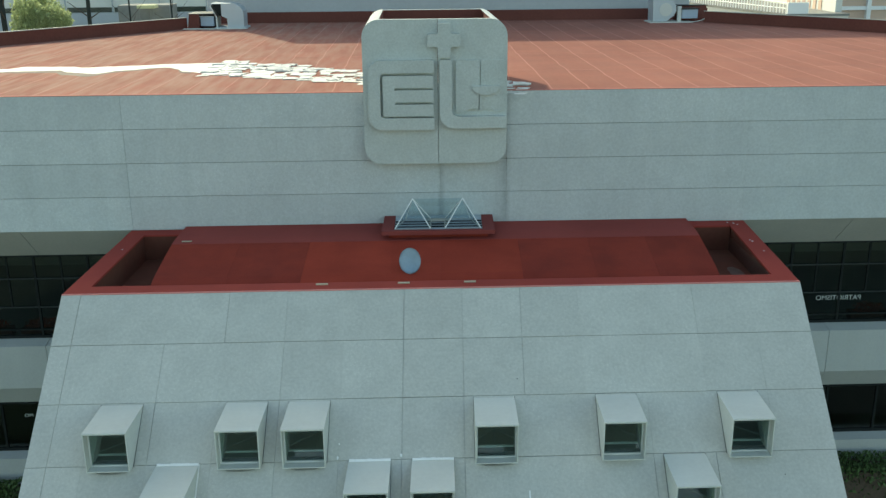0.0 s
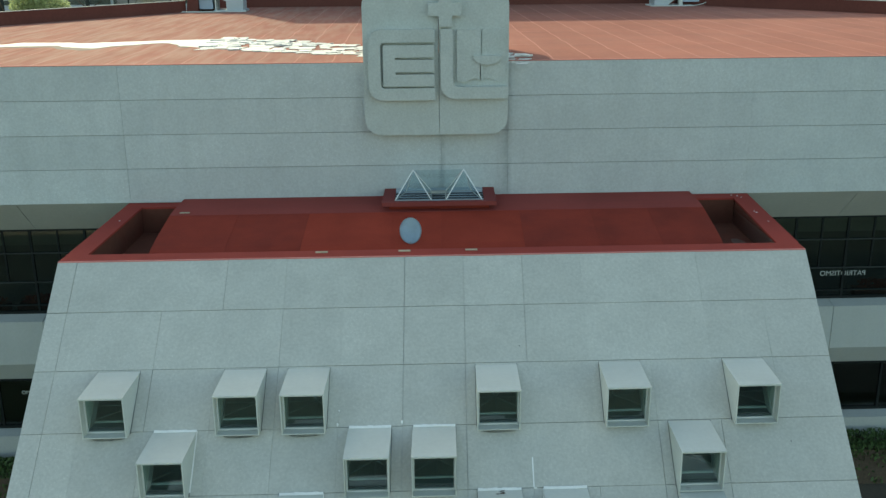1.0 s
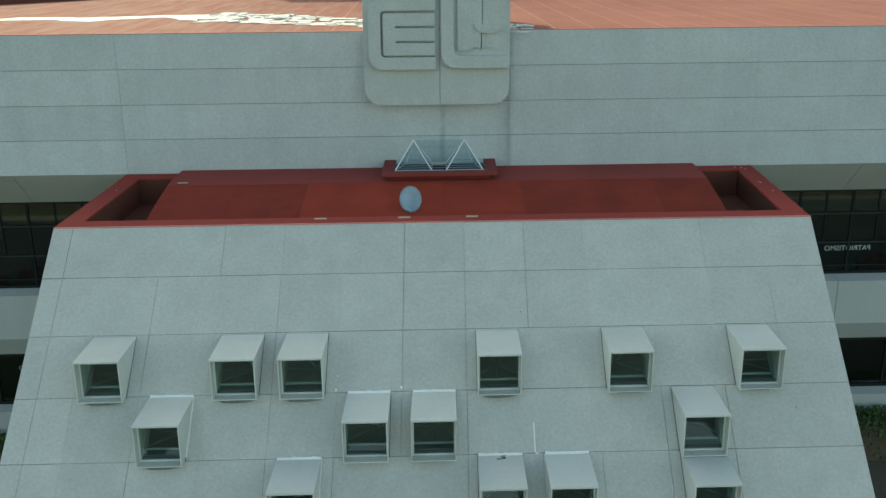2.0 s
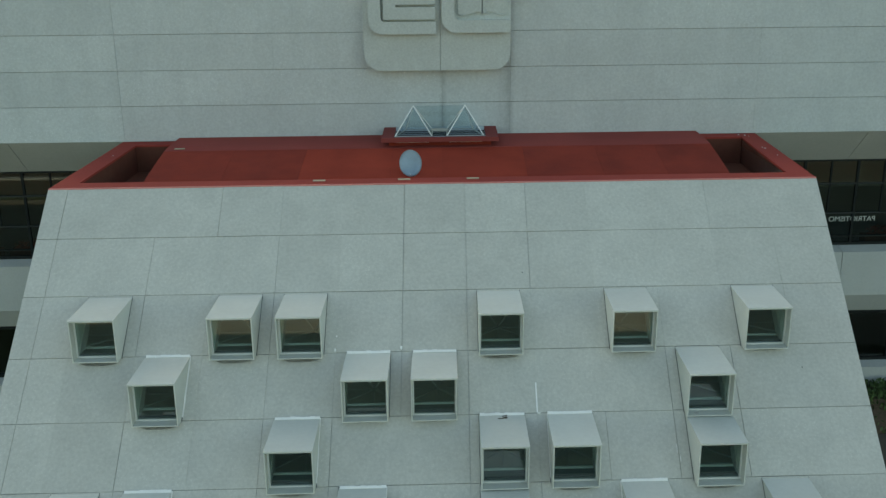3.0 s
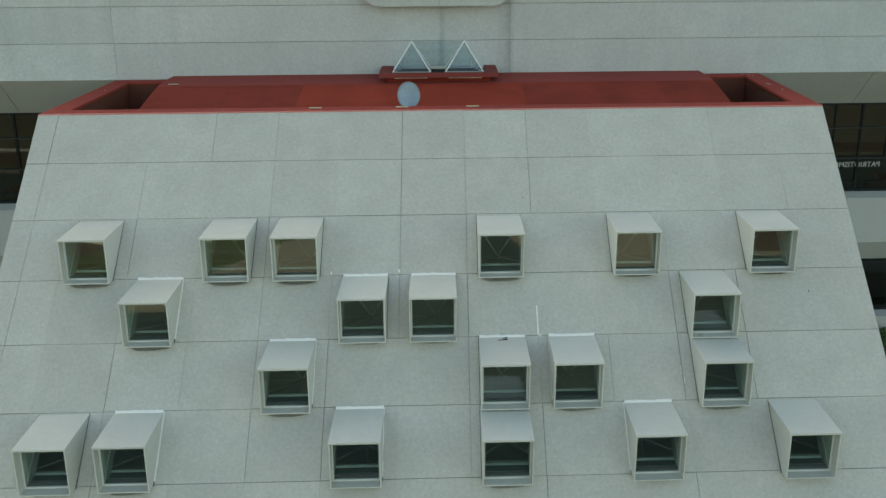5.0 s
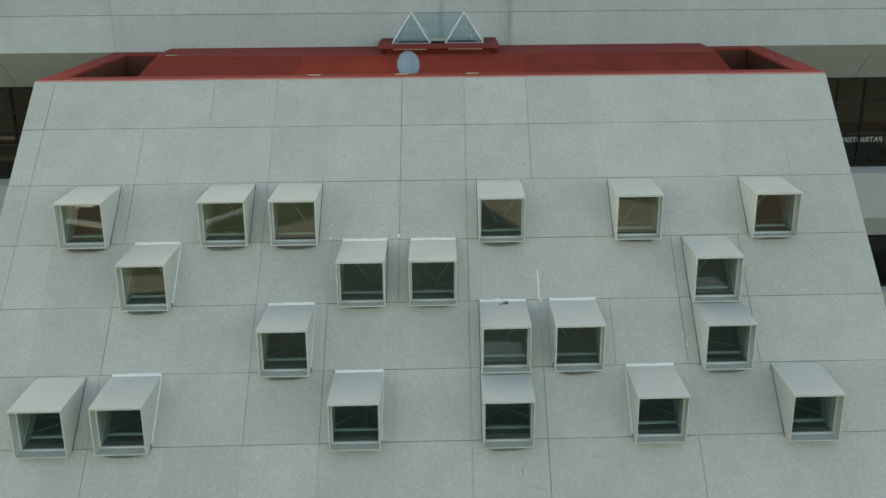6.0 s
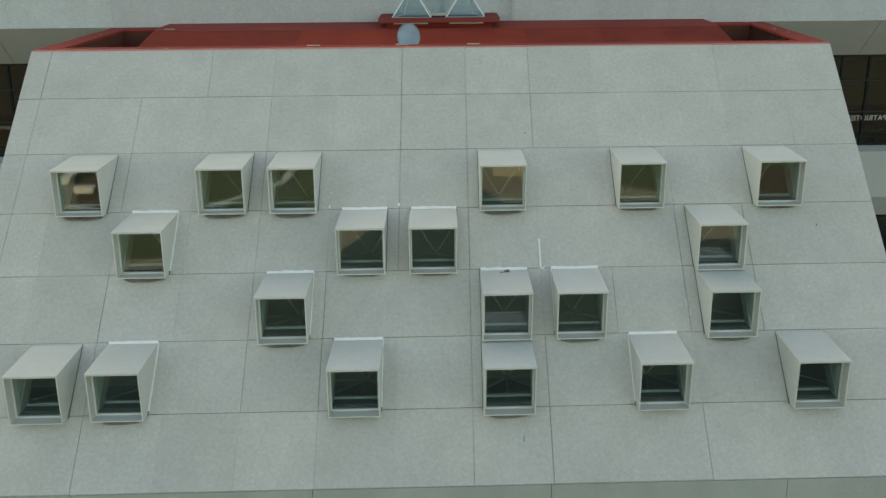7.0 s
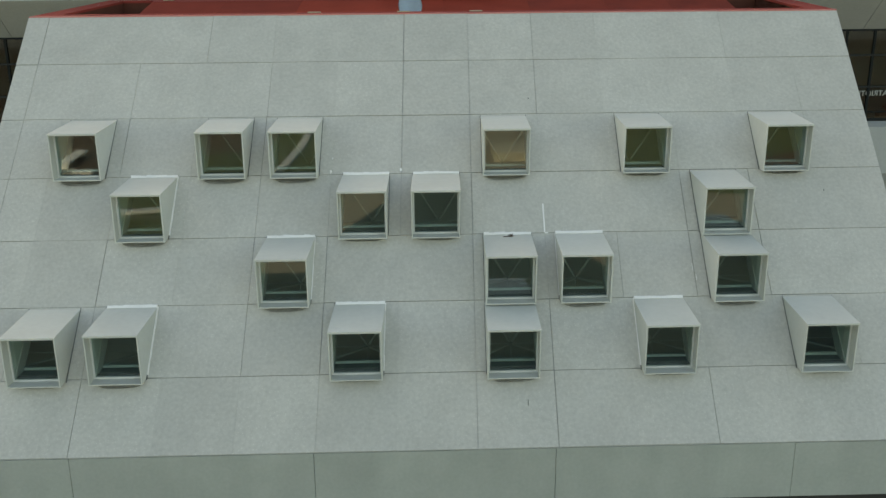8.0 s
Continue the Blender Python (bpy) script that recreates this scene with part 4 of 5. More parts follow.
relief("book_page", page(ex(498), ex(584), False), 0.075)
relief("book_page", page(ex(588), ex(672), True), 0.04)
bowl = [(ex(556), ez(309)), (ex(656), ez(309))]
for i in range(1, 10):
    a = math.pi * i / 10
    bowl.append((ex(606 + 50 * math.cos(a)), ez(309 + 32 * math.sin(a))))
relief("bowl", bowl, 0.14)
relief("stem", [(ex(580), ez(395)), (ex(592), ez(395)), (ex(590), ez(335)), (ex(582), ez(335))], 0.075)
flame = [(ex(628 + 24 * math.cos(a)), ez(272 + 30 * math.sin(a))) for a in (2 * math.pi * i / 18 for i in range(18))]
relief("flame", flame, 0.055)

# ---------------------------------------------------------------- skylight on the annex roof
KZ = 7.965
curb = empty("roof_skylight", (0.62, 3.6, 7.69), "twin small glass pyramids with white bars on red curb", "skylight")
at_home(part("curb", boxes((-0.66, 1.83, 3.19, 4.42, 7.40, KZ - 0.106)), RED_SHEET, shear=True, label="red felt upstand under the slab"), curb)
at_home(part("curb_slab", boxes((-0.83, 2.00, 2.98, 3.12, KZ - 0.105, KZ), (-0.83, -0.53, 3.12, 4.45, KZ - 0.105, KZ), (1.70, 2.00, 3.12, 4.45, KZ - 0.105, KZ)), CURB_RED, shear=True), curb)
# white strips stand in for light showing through the gap under the slab
for a in (-0.48, 0.82):
    at_home(part("vent_slot", boxes((a, a + 0.80, 3.182, 3.189, KZ - 0.150, KZ - 0.122)), WHITE_METAL, shear=True, label="thin white strip for light through the vent gap"), curb)
at_home(part("back_bar", boxes((-0.53, 1.70, 4.20, 4.40, KZ - 0.045, KZ + 0.01)), GALV, shear=True), curb)
at_home(part("base_tray", boxes((-0.53, 1.70, 3.12, 4.20, KZ - 0.044, KZ - 0.038)), GALV, shear=True), curb)
APEX_Y, FRONT_Y, BACK_Y = 3.54, 3.18, 4.10
tips = []
for xc in (-0.06, 1.20):
    b0, b1, ap = xc - 0.45, xc + 0.45, (xc, APEX_Y, 8.65)
    tips.append(ap)
    cs = [(b0, FRONT_Y, KZ), (b1, FRONT_Y, KZ), (b1 - (0.24 if xc > 0.5 else 0), BACK_Y, KZ), (b0 + (0.24 if xc < 0.5 else 0), BACK_Y, KZ)]
    bm = bmesh.new()
    vs = [bm.verts.new(p) for p in cs] + [bm.verts.new(ap)]
    for i in range(4):
        bm.faces.new((vs[i], vs[(i + 1) % 4], vs[4]))
    g = at_home(part("glass_pyramid", bm, SKY_GLASS, shear=True, label="clear bluish glass pyramid"), curb)
    g.visible_shadow = False
    for p in cs:
        bm = bmesh.new()
        tube(bm, p, ap, 0.014, 6)
        part("bar", bm, WHITE_METAL, g, "white metal bar", shear=True)
    for i in range(4):
        bm = bmesh.new()
        tube(bm, cs[i], cs[(i + 1) % 4], 0.016, 6)
        part("base_bar", bm, ALU, g, shear=True)
bm = bmesh.new()
bm.faces.new([bm.verts.new(p) for p in (tips[0], tips[1], (0.76, BACK_Y, KZ), (0.38, BACK_Y, KZ))])
g = at_home(part("ridge_glass", bm, SKY_GLASS, shear=True, label="clear bluish glass between the pyramids"), curb)
g.visible_shadow = False
for y in (3.42, 3.66, 3.90):
    at_home(part("louvre", boxes((-0.52, 1.69, y, y + 0.10, KZ - 0.036, KZ - 0.02)), DARK_METAL, shear=True), curb)
at_home(part("middle_bar", boxes((0.37, 0.77, 3.90, 3.98, KZ - 0.02, KZ + 0.05)), ALU, shear=True), curb)
curb.location += Vector((0.0, 0.44, -0.068))          # the skylight stands back against the main wall

# ---------------------------------------------------------------- satellite dish
dish = empty("satellite_dish", (-0.04, 2.12, 7.43), "small grey-blue satellite dish on a short mast on the rounded roof", "satellite dish")
bm = bmesh.new()
rings = []
for j in range(7):
    rr = j / 6
    rings.append([bm.verts.new((0.256 * rr * math.cos(a), -0.05 * rr * rr, 0.31 * rr * math.sin(a))) for a in (2 * math.pi * i / 28 for i in range(28))] if j else [bm.verts.new((0, 0, 0))])
for i in range(28):
    bm.faces.new((rings[0][0], rings[1][i], rings[1][(i + 1) % 28]))
for j in range(1, 6):
    for i in range(28):
        bm.faces.new((rings[j][i], rings[j + 1][i], rings[j + 1][(i + 1) % 28], rings[j][(i + 1) % 28]))
bmesh.ops.solidify(bm, geom=bm.faces[:], thickness=0.012)
refl = part("reflector", bm, DISH, dish, smooth=True)
refl.matrix_basis = pose(0, -0.22, 0.18, -24, 0, 4)
bm = bmesh.new()
tube(bm, (0, -0.20, 0.17), (0, -0.02, 0.08), 0.022)
tube(bm, (0, -0.02, 0.10), (0, -0.02, -0.03), 0.022)
part("mast", bm, GALV, dish)
bm = bmesh.new()
tube(bm, (0, -0.34, -0.03), (0, -0.44, -0.035), 0.012, 6)
part("feed_arm", bm, GALV, dish)
part("feed_horn", boxes((-0.025, 0.025, -0.48, -0.43, -0.06, -0.015)), GALV, dish, bevel=0.008)

# small flat plates on the coping
TAN_PLATE = material("tan_plate", (0.46, 0.38, 0.28), 0.8, grain=0.1, blotch=0.15, blotch_scale=6, bump=0.05)
for x in (-1.96, -0.17, 1.28):
    ob = part("coping_plate", boxes((-0.13, 0.13, -0.04, 0.04, 0, 0.02)), TAN_PLATE, bevel=0.005)
    ob.matrix_basis = pose(x, 0.33, TOP + 0.001)
    tagged(ob, "small beige plate lying on the red coping", "plate", "plates on the coping")
ob = part("coping_plate", boxes((-0.12, 0.12, -0.04, 0.04, 0, 0.02)), TAN_PLATE, bevel=0.005)
ob.matrix_basis = pose(-5.60, 3.58, 7.674, -4)
tagged(ob, "small beige plate lying on the red rounded roof", "plate", "plates on the coping")

# ---------------------------------------------------------------- roof plant
def air_unit(x, y, label):
    return empty("rooftop_air_unit", (x, y, WALL_TOP - 0.02), label, "air unit", "air units on the roof")


def side_plate(profile, y0, y1):
    bm = bmesh.new()
    prism(bm, profile, y0, y1, "y")
    return bm


def arc(cx, cz, rx, rz, a0, a1, n):
    return [(cx + rx * math.cos(radians(a0 + (a1 - a0) * i / n)), cz + rz * math.sin(radians(a0 + (a1 - a0) * i / n))) for i in range(n + 1)]


# the elbow that turns down to the roof, with its blue fan box and red curb
u = air_unit(-8.46, 26.6, "galvanised duct elbow with a blue fan box on the roof")
part("duct_elbow", side_plate([(-0.12, 1.12)] + arc(0.30, 0.62, 0.58, 0.51, 88, 0, 9) + [(0.88, 0.08), (0.13, 0.08), (0.13, 0.46), (-0.12, 0.58)], -0.56, 0.5), GALV, u, "curved galvanised duct")
for a in (18, 42, 66, 86):
    x, z = 0.30 + 0.59 * math.cos(radians(a)), 0.62 + 0.52 * math.sin(radians(a))
    part("duct_rib", boxes((x - 0.02, x + 0.02, -0.575, 0.51, z - 0.02, z + 0.02)), GALV, u)
# solid cowl; the shade inside its open mouth is put into the colour
part("inlet_cowl", side_plate([(-0.54, 1.10), (-0.13, 1.10), (-0.13, 0.56), (-0.28, 0.62)], -0.54, 0.48), DARK_METAL, u, "inlet cowl, its shaded opening painted dark")
part("cowl_rim", boxes((-0.58, -0.12, -0.58, 0.5, 1.105, 1.135)), GALV, u)
part("bent_panel", side_plate([(-0.66, 1.02), (-0.60, 1.04), (-0.34, 0.55), (-0.34, 0.06), (-0.40, 0.06), (-0.40, 0.52)], -0.50, 0.40), PALE_FRAME, u, "pale bent sheet panel", bevel=0.006)
part("fan_box", boxes((-1.12, -0.50, -0.45, 0.30, 0.12, 0.54)), BLUE, u, "blue fan housing", bevel=0.03)
part("fan_lid", boxes((-1.15, -0.47, -0.48, 0.33, 0.54, 0.575)), GALV, u)
part("curb", side_plate([(-1.68, 0.0), (-1.58, 0.66), (-1.14, 0.67), (-1.14, 0.0)], -0.62, 0.85), WORN_SHADED_RED, u, "dark red curb wall")
part("curb_wall", boxes((-1.138, -0.42, 0.42, 0.85, 0.0, 0.66)), WORN_SHADED_RED, u)
part("curb_cap", boxes((-1.64, -0.38, -0.66, 0.88, 0.675, 0.70)), DULL_GREY, u, "thin grey cap sheet")
part("base", side_plate([(-1.9, 0.0), (1.05, 0.0), (1.0, 0.04), (-1.85, 0.05)], -0.72, -0.625), PALE_FRAME, u)
part("base_frame", boxes((-0.45, 0.98, -0.62, 0.60, 0.0, 0.079)), GALV, u)

# the scroll fan with its motor and dark curb
u = air_unit(12.58, 27.4, "galvanised scroll fan with a grey-blue motor on the roof")
part("scroll_housing", side_plate(arc(-0.50, 0.62, 0.48, 0.46, -60, 100, 14) + [(-0.60, 1.42), (-1.14, 1.50), (-1.10, 0.06), (-0.45, 0.06)], -0.56, 0.5), GALV, u, "rounded galvanised fan housing", bevel=0.008)
for a in (-40, -10, 20, 50, 80):
    x, z = -0.50 + 0.49 * math.cos(radians(a)), 0.62 + 0.47 * math.sin(radians(a))
    part("duct_rib", boxes((x - 0.018, x + 0.018, -0.575, 0.51, z - 0.018, z + 0.018)), GALV, u)
part("inlet_ring", side_plate(arc(-0.52, 0.60, 0.30, 0.30, 0, 345, 23), -0.585, -0.565), PALE_FRAME, u, "round inlet plate")
part("post", boxes((0.07, 0.25, -0.5, -0.3, 0.04, 0.74)), PALE_FRAME, u, bevel=0.01)
part("fan_box", boxes((0.27, 1.03, -0.52, 0.18, 0.18, 0.60)), BLUE, u, "grey-blue motor housing", bevel=0.03)
part("fan_lid", boxes((0.22, 1.08, -0.55, 0.22, 0.60, 0.64)), DARK_METAL, u)
part("curb", side_plate([(0.2, 0.0), (0.2, 0.70), (1.62, 0.72), (1.76, 0.0)], 0.24, 0.85), WORN_SHADED_RED, u, "dark red curb wall")
part("curb_cap", boxes((0.16, 1.68, 0.20, 0.88, 0.725, 0.75)), DARK_METAL, u)
part("base", boxes((-1.26, 0.75, -0.66, 0.55, 0.0, 0.05)), PALE_FRAME, u)
bm = bmesh.new()
pts = [(0.70 + 1.05 * f, -0.62 + 0.15 * f, 0.03 + 0.38 * f ** 2.2) for f in (k / 8 for k in range(9))]
for p, q in zip(pts, pts[1:]):
    tube(bm, p, q, 0.022, 6)
part("drain_pipe", bm, PALE_FRAME, u, "thin pale pipe")

COAT_WHITE = material("weathered_sealing_coat", (0.71, 0.71, 0.69), 0.75, grain=0.1, grain_scale=6, blotch=0.22, blotch_scale=1.4, bump=0.1, tint=(0.58, 0.57, 0.54))
COAT_MARGIN = material("grey_brown_margin", (0.20, 0.155, 0.13), 0.9, grain=0.2, grain_scale=5, blotch=0.4, blotch_scale=1.2, bump=0.05)

# white sealing coat on the felt: a brushed strip that breaks up into cracked plates
rng = random.Random(4)


# stations along the strip: x, near edge, far edge
COAT = [(-24.0, 10.7, 11.2), (-17.0, 10.45, 11.0), (-12.5, 10.3, 11.05), (-12.1, 10.4, 11.6), (-10.7, 10.55, 11.5), (-10.2, 9.95, 11.25), (-9.3, 9.6, 11.45),
        (-8.8, 10.35, 11.65), (-7.5, 11.05, 11.95), (-7.1, 10.6, 12.0), (-6.8, 9.9, 12.05), (-5.95, 9.4, 12.1), (-5.5, 9.3, 11.6)]


def coat_edges(x):
    for (a, la, ha), (b, lb, hb) in zip(COAT, COAT[1:]):
        if x <= b:
            f = (x - a) / (b - a)
            f = f * f * (3 - 2 * f)
            return la + (lb - la) * f, ha + (hb - ha) * f
    return COAT[-1][1:]


bm = bmesh.new()
lo_row, hi_row = [], []
for i in range(240):
    x = -24.0 + i * 18.5 / 239
    rag = 0.10 * noise.noise((x * 2.6, 7.7, 0)) + 0.06 * noise.noise((x * 7.0, 2.2, 0))
    low, high = coat_edges(x)
    lo_row.append(bm.verts.new((x, low + rag, WALL_TOP - 0.014)))
    hi_row.append(bm.verts.new((x, high + 0.08 * noise.noise((x * 3.1, 0.4, 0)), WALL_TOP - 0.014)))
for i in range(239):
    bm.faces.new((lo_row[i], lo_row[i + 1], hi_row[i + 1], hi_row[i]))
tagged(part("sealing_coat", bm, COAT_WHITE), "irregular strip of white sealing coat on the red roof", "roof patch", kind="structure")

# thin grey-brown band that shows along the near edge of the strip
bm = bmesh.new()
lo_row, hi_row = [], []
for i in range(160):
    x = -22.0 + i * 15.5 / 159
    low, high = coat_edges(x)
    spread = max(0.05, 0.35 + 0.45 * noise.noise((x * 0.6, 3.3, 0)) + 0.15 * noise.noise((x * 2.9, 1.1, 0)))
    lo_row.append(bm.verts.new((x, low - spread, WALL_TOP - 0.017)))
    hi_row.append(bm.verts.new((x, low + 0.4, WALL_TOP - 0.017)))
for i in range(159):
    bm.faces.new((lo_row[i], lo_row[i + 1], hi_row[i + 1], hi_row[i]))
tagged(part("primer_smear", bm, COAT_MARGIN), "thin grey-brown band along the white sealing coat", "roof patch", kind="structure")
bm = bmesh.new()


def flake(x0, x1, y0, y1, lean, lift):
    """One cracked plate of the coat: a ragged slab whose edges curl up from the felt."""
    base = WALL_TOP - 0.013 + rng.uniform(0.0, 0.002)
    ring = []
    for fx, fy in ((0, 0), (0.35, 0), (0.7, 0), (1, 0), (1, 0.5), (1, 1), (0.65, 1), (0.3, 1), (0, 1), (0, 0.5)):
        x = x0 + (x1 - x0) * fx + rng.uniform(-0.06, 0.06)
        y = y0 + (y1 - y0) * fy + rng.uniform(-0.05, 0.05)
        ring.append((x + lean * (y - y0), y, base + 0.006 + lift * rng.uniform(0.2, 1.0)))
    top = [bm.verts.new(p) for p in ring]
    low = [bm.verts.new((x, y, base)) for x, y, z in ring]
    mid = bm.verts.new((sum(p[0] for p in ring) / 10, sum(p[1] for p in ring) / 10, base + 0.006))
    for k in range(10):
        q = (k + 1) % 10
        bm.faces.new((top[k], top[q], mid))
        bm.faces.new((low[k], low[q], top[q], top[k]))


for i in range(22):
    x = -6.1 + 0.42 * i
    t = i / 21
    mid, half = 10.5 - 0.57 * (x + 5.8), 1.75 - 0.75 * t + 0.25 * noise.noise((x * 0.9, 4.0, 0))
    y = mid - half + rng.uniform(-0.3, 0.1)
    while y < mid + half:
        deep = rng.uniform(0.25, 0.62)
        edge = abs(y + deep / 2 - mid) / half
        if rng.random() > 0.06 + 0.32 * t + 0.6 * max(0.0, edge - 0.6):
            shift = rng.uniform(-0.14, 0.14)
            flake(x + 0.01 + shift, x + shift + rng.uniform(0.34, 0.50), y, y + deep - rng.uniform(0.02, 0.09), rng.uniform(-0.1, 0.2), rng.choice((0.0, 0.006, 0.012, 0.02, 0.045)))
        elif rng.random() < 0.6:
            flake(x + rng.uniform(0, 0.1), x + 0.38, y, y + deep * rng.uniform(0.12, 0.3), 0.06, 0.01)
        y += deep
tagged(part("sealing_flakes", bm, COAT_WHITE), "flaking white sealing coat broken into patches on the roof", "roof patch", kind="stuff")


# ---------------------------------------------------------------- mirrored lettering on the glass
def word(text, x, z, height, y, label):
    cu = bpy.data.curves.new("lettering", "FONT")
    cu.body = text
    cu.size = height * 1.38
    cu.extrude = 0.004
    tmp = new("lettering", cu)
    me = bpy.data.meshes.new_from_object(tmp.evaluated_get(bpy.context.evaluated_depsgraph_get()))
    bpy.data.objects.remove(tmp)
    me.transform(Matrix(((-1.0, 0, 0, 0), (0, 0, 1, 0), (0, 1, 0, 0), (0, 0, 0, 1))))
    me.flip_normals()
    me.materials.clear()
    me.materials.append(LETTER)
    ob = new("window_lettering", me)
    ob.location = (x, y, z)
    return tagged(ob, label, "lettering")


LETTER = material("white_vinyl", (0.44, 0.47, 0.45), 0.6, grain=0.03, blotch=0.08, bump=0.0)
bpy.context.view_layer.update()
word("PATRIOTISMO", 12.86, 4.870, 0.150, WIN_Y + 0.034, "white mirrored lettering on the dark window glass")
word("MO", -11.06, 1.72, 0.112, WIN_Y + 0.034, "white mirrored lettering on the dark window glass")


# ---------------------------------------------------------------- plants
def leaf_cloud(bm, centre, radii, count, size, rg, flat=False):
    for _ in range(count):
        while True:
            p = Vector((rg.uniform(-1, 1), rg.uniform(-1, 1), rg.uniform(-1, 1)))
            if 0.35 < p.length < 1:
                break
        lump = 0.82 + 0.3 * noise.noise(p * 2.2 + Vector(centre))
        c = Vector(centre) + Vector((p.x * radii[0], p.y * radii[1], p.z * radii[2])) * lump
        m = Euler((rg.uniform(0, 6.28), rg.uniform(0, 6.28), rg.uniform(0, 6.28))).to_matrix()
        s = size * rg.uniform(0.6, 1.3)
        bm.faces.new([bm.verts.new(c + m @ Vector(v)) for v in ((-s, 0, 0), (0, -s * 0.4, s * 0.1), (s, 0, 0), (0, s * 0.4, s * 0.1))])


def tree(x, y, z0, height, radius, mat, seed, count, size, label):
    rg = random.Random(seed)
    t = empty("tree", (x, y, z0), label, "tree")
    bm = bmesh.new()
    tube(bm, (0, 0, -0.2), (0.1, 0, height * 0.45), 0.22, 8, 0.15)
    part("trunk", bm, BARK, t)
    bm = bmesh.new()
    for i in range(7):
        a = i * 0.9
        tube(bm, (0.1, 0, height * (0.33 + 0.02 * i)), (radius * 0.6 * math.cos(a), radius * 0.6 * math.sin(a), height * (0.6 + 0.04 * i)), 0.08, 6, 0.03)
    part("limb", bm, BARK, t)
    bm = bmesh.new()
    leaf_cloud(bm, (0, 0, height * 0.66), (radius, radius, height * 0.28), count * 2 // 3, size, rg)
    for k in range(9):
        a = 0.7 * k
        spread = radius * rg.uniform(0.45, 0.62)
        leaf_cloud(bm, (spread * math.cos(a), spread * math.sin(a), height * rg.uniform(0.74, 0.86)), (radius * 0.48, radius * 0.48, height * 0.10), count // 27, size, rg)
    part("crown", bm, mat, t)
    return t


tree(-28.45, 58.0, GROUND - 0.03, 13.3, 2.5, PALE_LEAF, 3, 30000, 0.13, "pale green bushy tree behind the roof parapet")

def hedge(x0, x1, y0, y1, top, count, seed):
    """A clipped hedge of many small leaves round a twiggy core."""
    rg = random.Random(seed)
    bm = bmesh.new()
    for _ in range(count):
        x, y = rg.uniform(x0, x1), rg.uniform(y0, y1)
        z = top - 0.5 * rg.random() ** 2.0 if rg.random() < 0.7 else rg.uniform(GROUND, top)
        c = Vector((x, y, z + 0.10 * noise.noise((x * 1.3, y * 1.3, 0))))
        m = Euler((rg.uniform(0, 6.28), rg.uniform(0, 6.28), rg.uniform(0, 6.28))).to_matrix()
        q = rg.uniform(0.04, 0.09)
        bm.faces.new([bm.verts.new(c + m @ Vector(v)) for v in ((-q, 0, 0), (0, -q * 0.5, 0), (q, 0, 0), (0, q * 0.5, 0))])
    h = empty("hedge", ((x0 + x1) / 2, (y0 + y1) / 2, GROUND), "clipped dark green hedge along the wall", "hedge", "hedges along the wall")
    at_home(part("foliage", bm, LEAF), h)
    at_home(part("twig_core", boxes((x0 + 0.1, x1 - 0.1, y0 + 0.12, y1 - 0.12, GROUND - 0.05, top - 0.14)), BARK), h)


hedge(9.2, 22, 4.3, 5.4, 0.32, 15000, 8)
hedge(-22, -8.0, 4.3, 5.4, 0.10, 13000, 9)

RED_LEAF = material("red_flowers", (0.55, 0.10, 0.04), 0.7, grain=0.2, grain_scale=6, blotch=0.2, bump=0.0, per_piece=0.3, island=True, tint=(0.40, 0.10, 0.05))
CLAY = material("clay_planter", (0.26, 0.11, 0.07), 0.8, grain=0.1, blotch=0.15, bump=0.1)
for k, x in enumerate((-13.6, -12.1, -10.6, -9.1, 13.4, 14.9)):
    rg = random.Random(40 + k)
    planter = empty("planter", (x, 6.52, 4.1), "long clay planter full of red flowers behind the glass", "planter", "planters behind the windows")
    bm = bmesh.new()
    prism(bm, [(-0.13, 0.0), (0.13, 0.0), (0.17, 0.24), (0.14, 0.24), (0.12, 0.2), (-0.12, 0.2), (-0.14, 0.24), (-0.17, 0.24)], -0.62, 0.62)
    part("box", bm, CLAY, planter)
    bm = bmesh.new()
    leaf_cloud(bm, (0, 0, 0.34), (0.62, 0.2, 0.2), 420, 0.05, rg)
    part("flowers", bm, RED_LEAF, planter)

# ---------------------------------------------------------------- distance
G0 = GROUND - 0.03
far = empty("far_building", (-45, 84, G0), "long pale building with a dark ribbon window beyond the roof", "building")
at_home(part("wall", boxes((-90, -11, 84, 96, G0, 13.5)), PALE_WALL), far)
at_home(part("plinth", boxes((-90, -11, 83.6, 83.99, G0, 8.42)), GREY_PAINT), far)
for z0, z1 in ((8.46, 8.95), (11.6, 12.6)):
    for k in range(16):
        at_home(part("window", boxes((-88 + k * 4.8, -83.5 + k * 4.8, 83.88, 83.99, z0, z1)), DARK_GLASS), far)
for k in range(18):
    at_home(part("pilaster", boxes((-83.4 + k * 4.8, -83.3 + k * 4.8, 83.75, 83.87, 8.43, 13.5)), GREY_PAINT), far)
kiosk = part("kiosk", boxes((-27.2, -22.4, 74.0, 77.0, G0, 9.65)), DULL_GREY, bevel=0.05)
tagged(kiosk, "small grey concrete block beyond the roof", "kiosk")
awn = empty("awning", (-24.1, 72.75, G0), "faded yellow awning on thin dark posts beyond the roof", "awning")
at_home(part("canopy", boxes((-24.9, -23.3, 72, 73.5, 9.45, 9.75)), YELLOW, bevel=0.04), awn)
for x in (-24.75, -23.45):
    at_home(part("post", boxes((x - 0.03, x + 0.03, 72.1, 72.16, G0 - 0.05, 9.46)), DULL_GREY), awn)


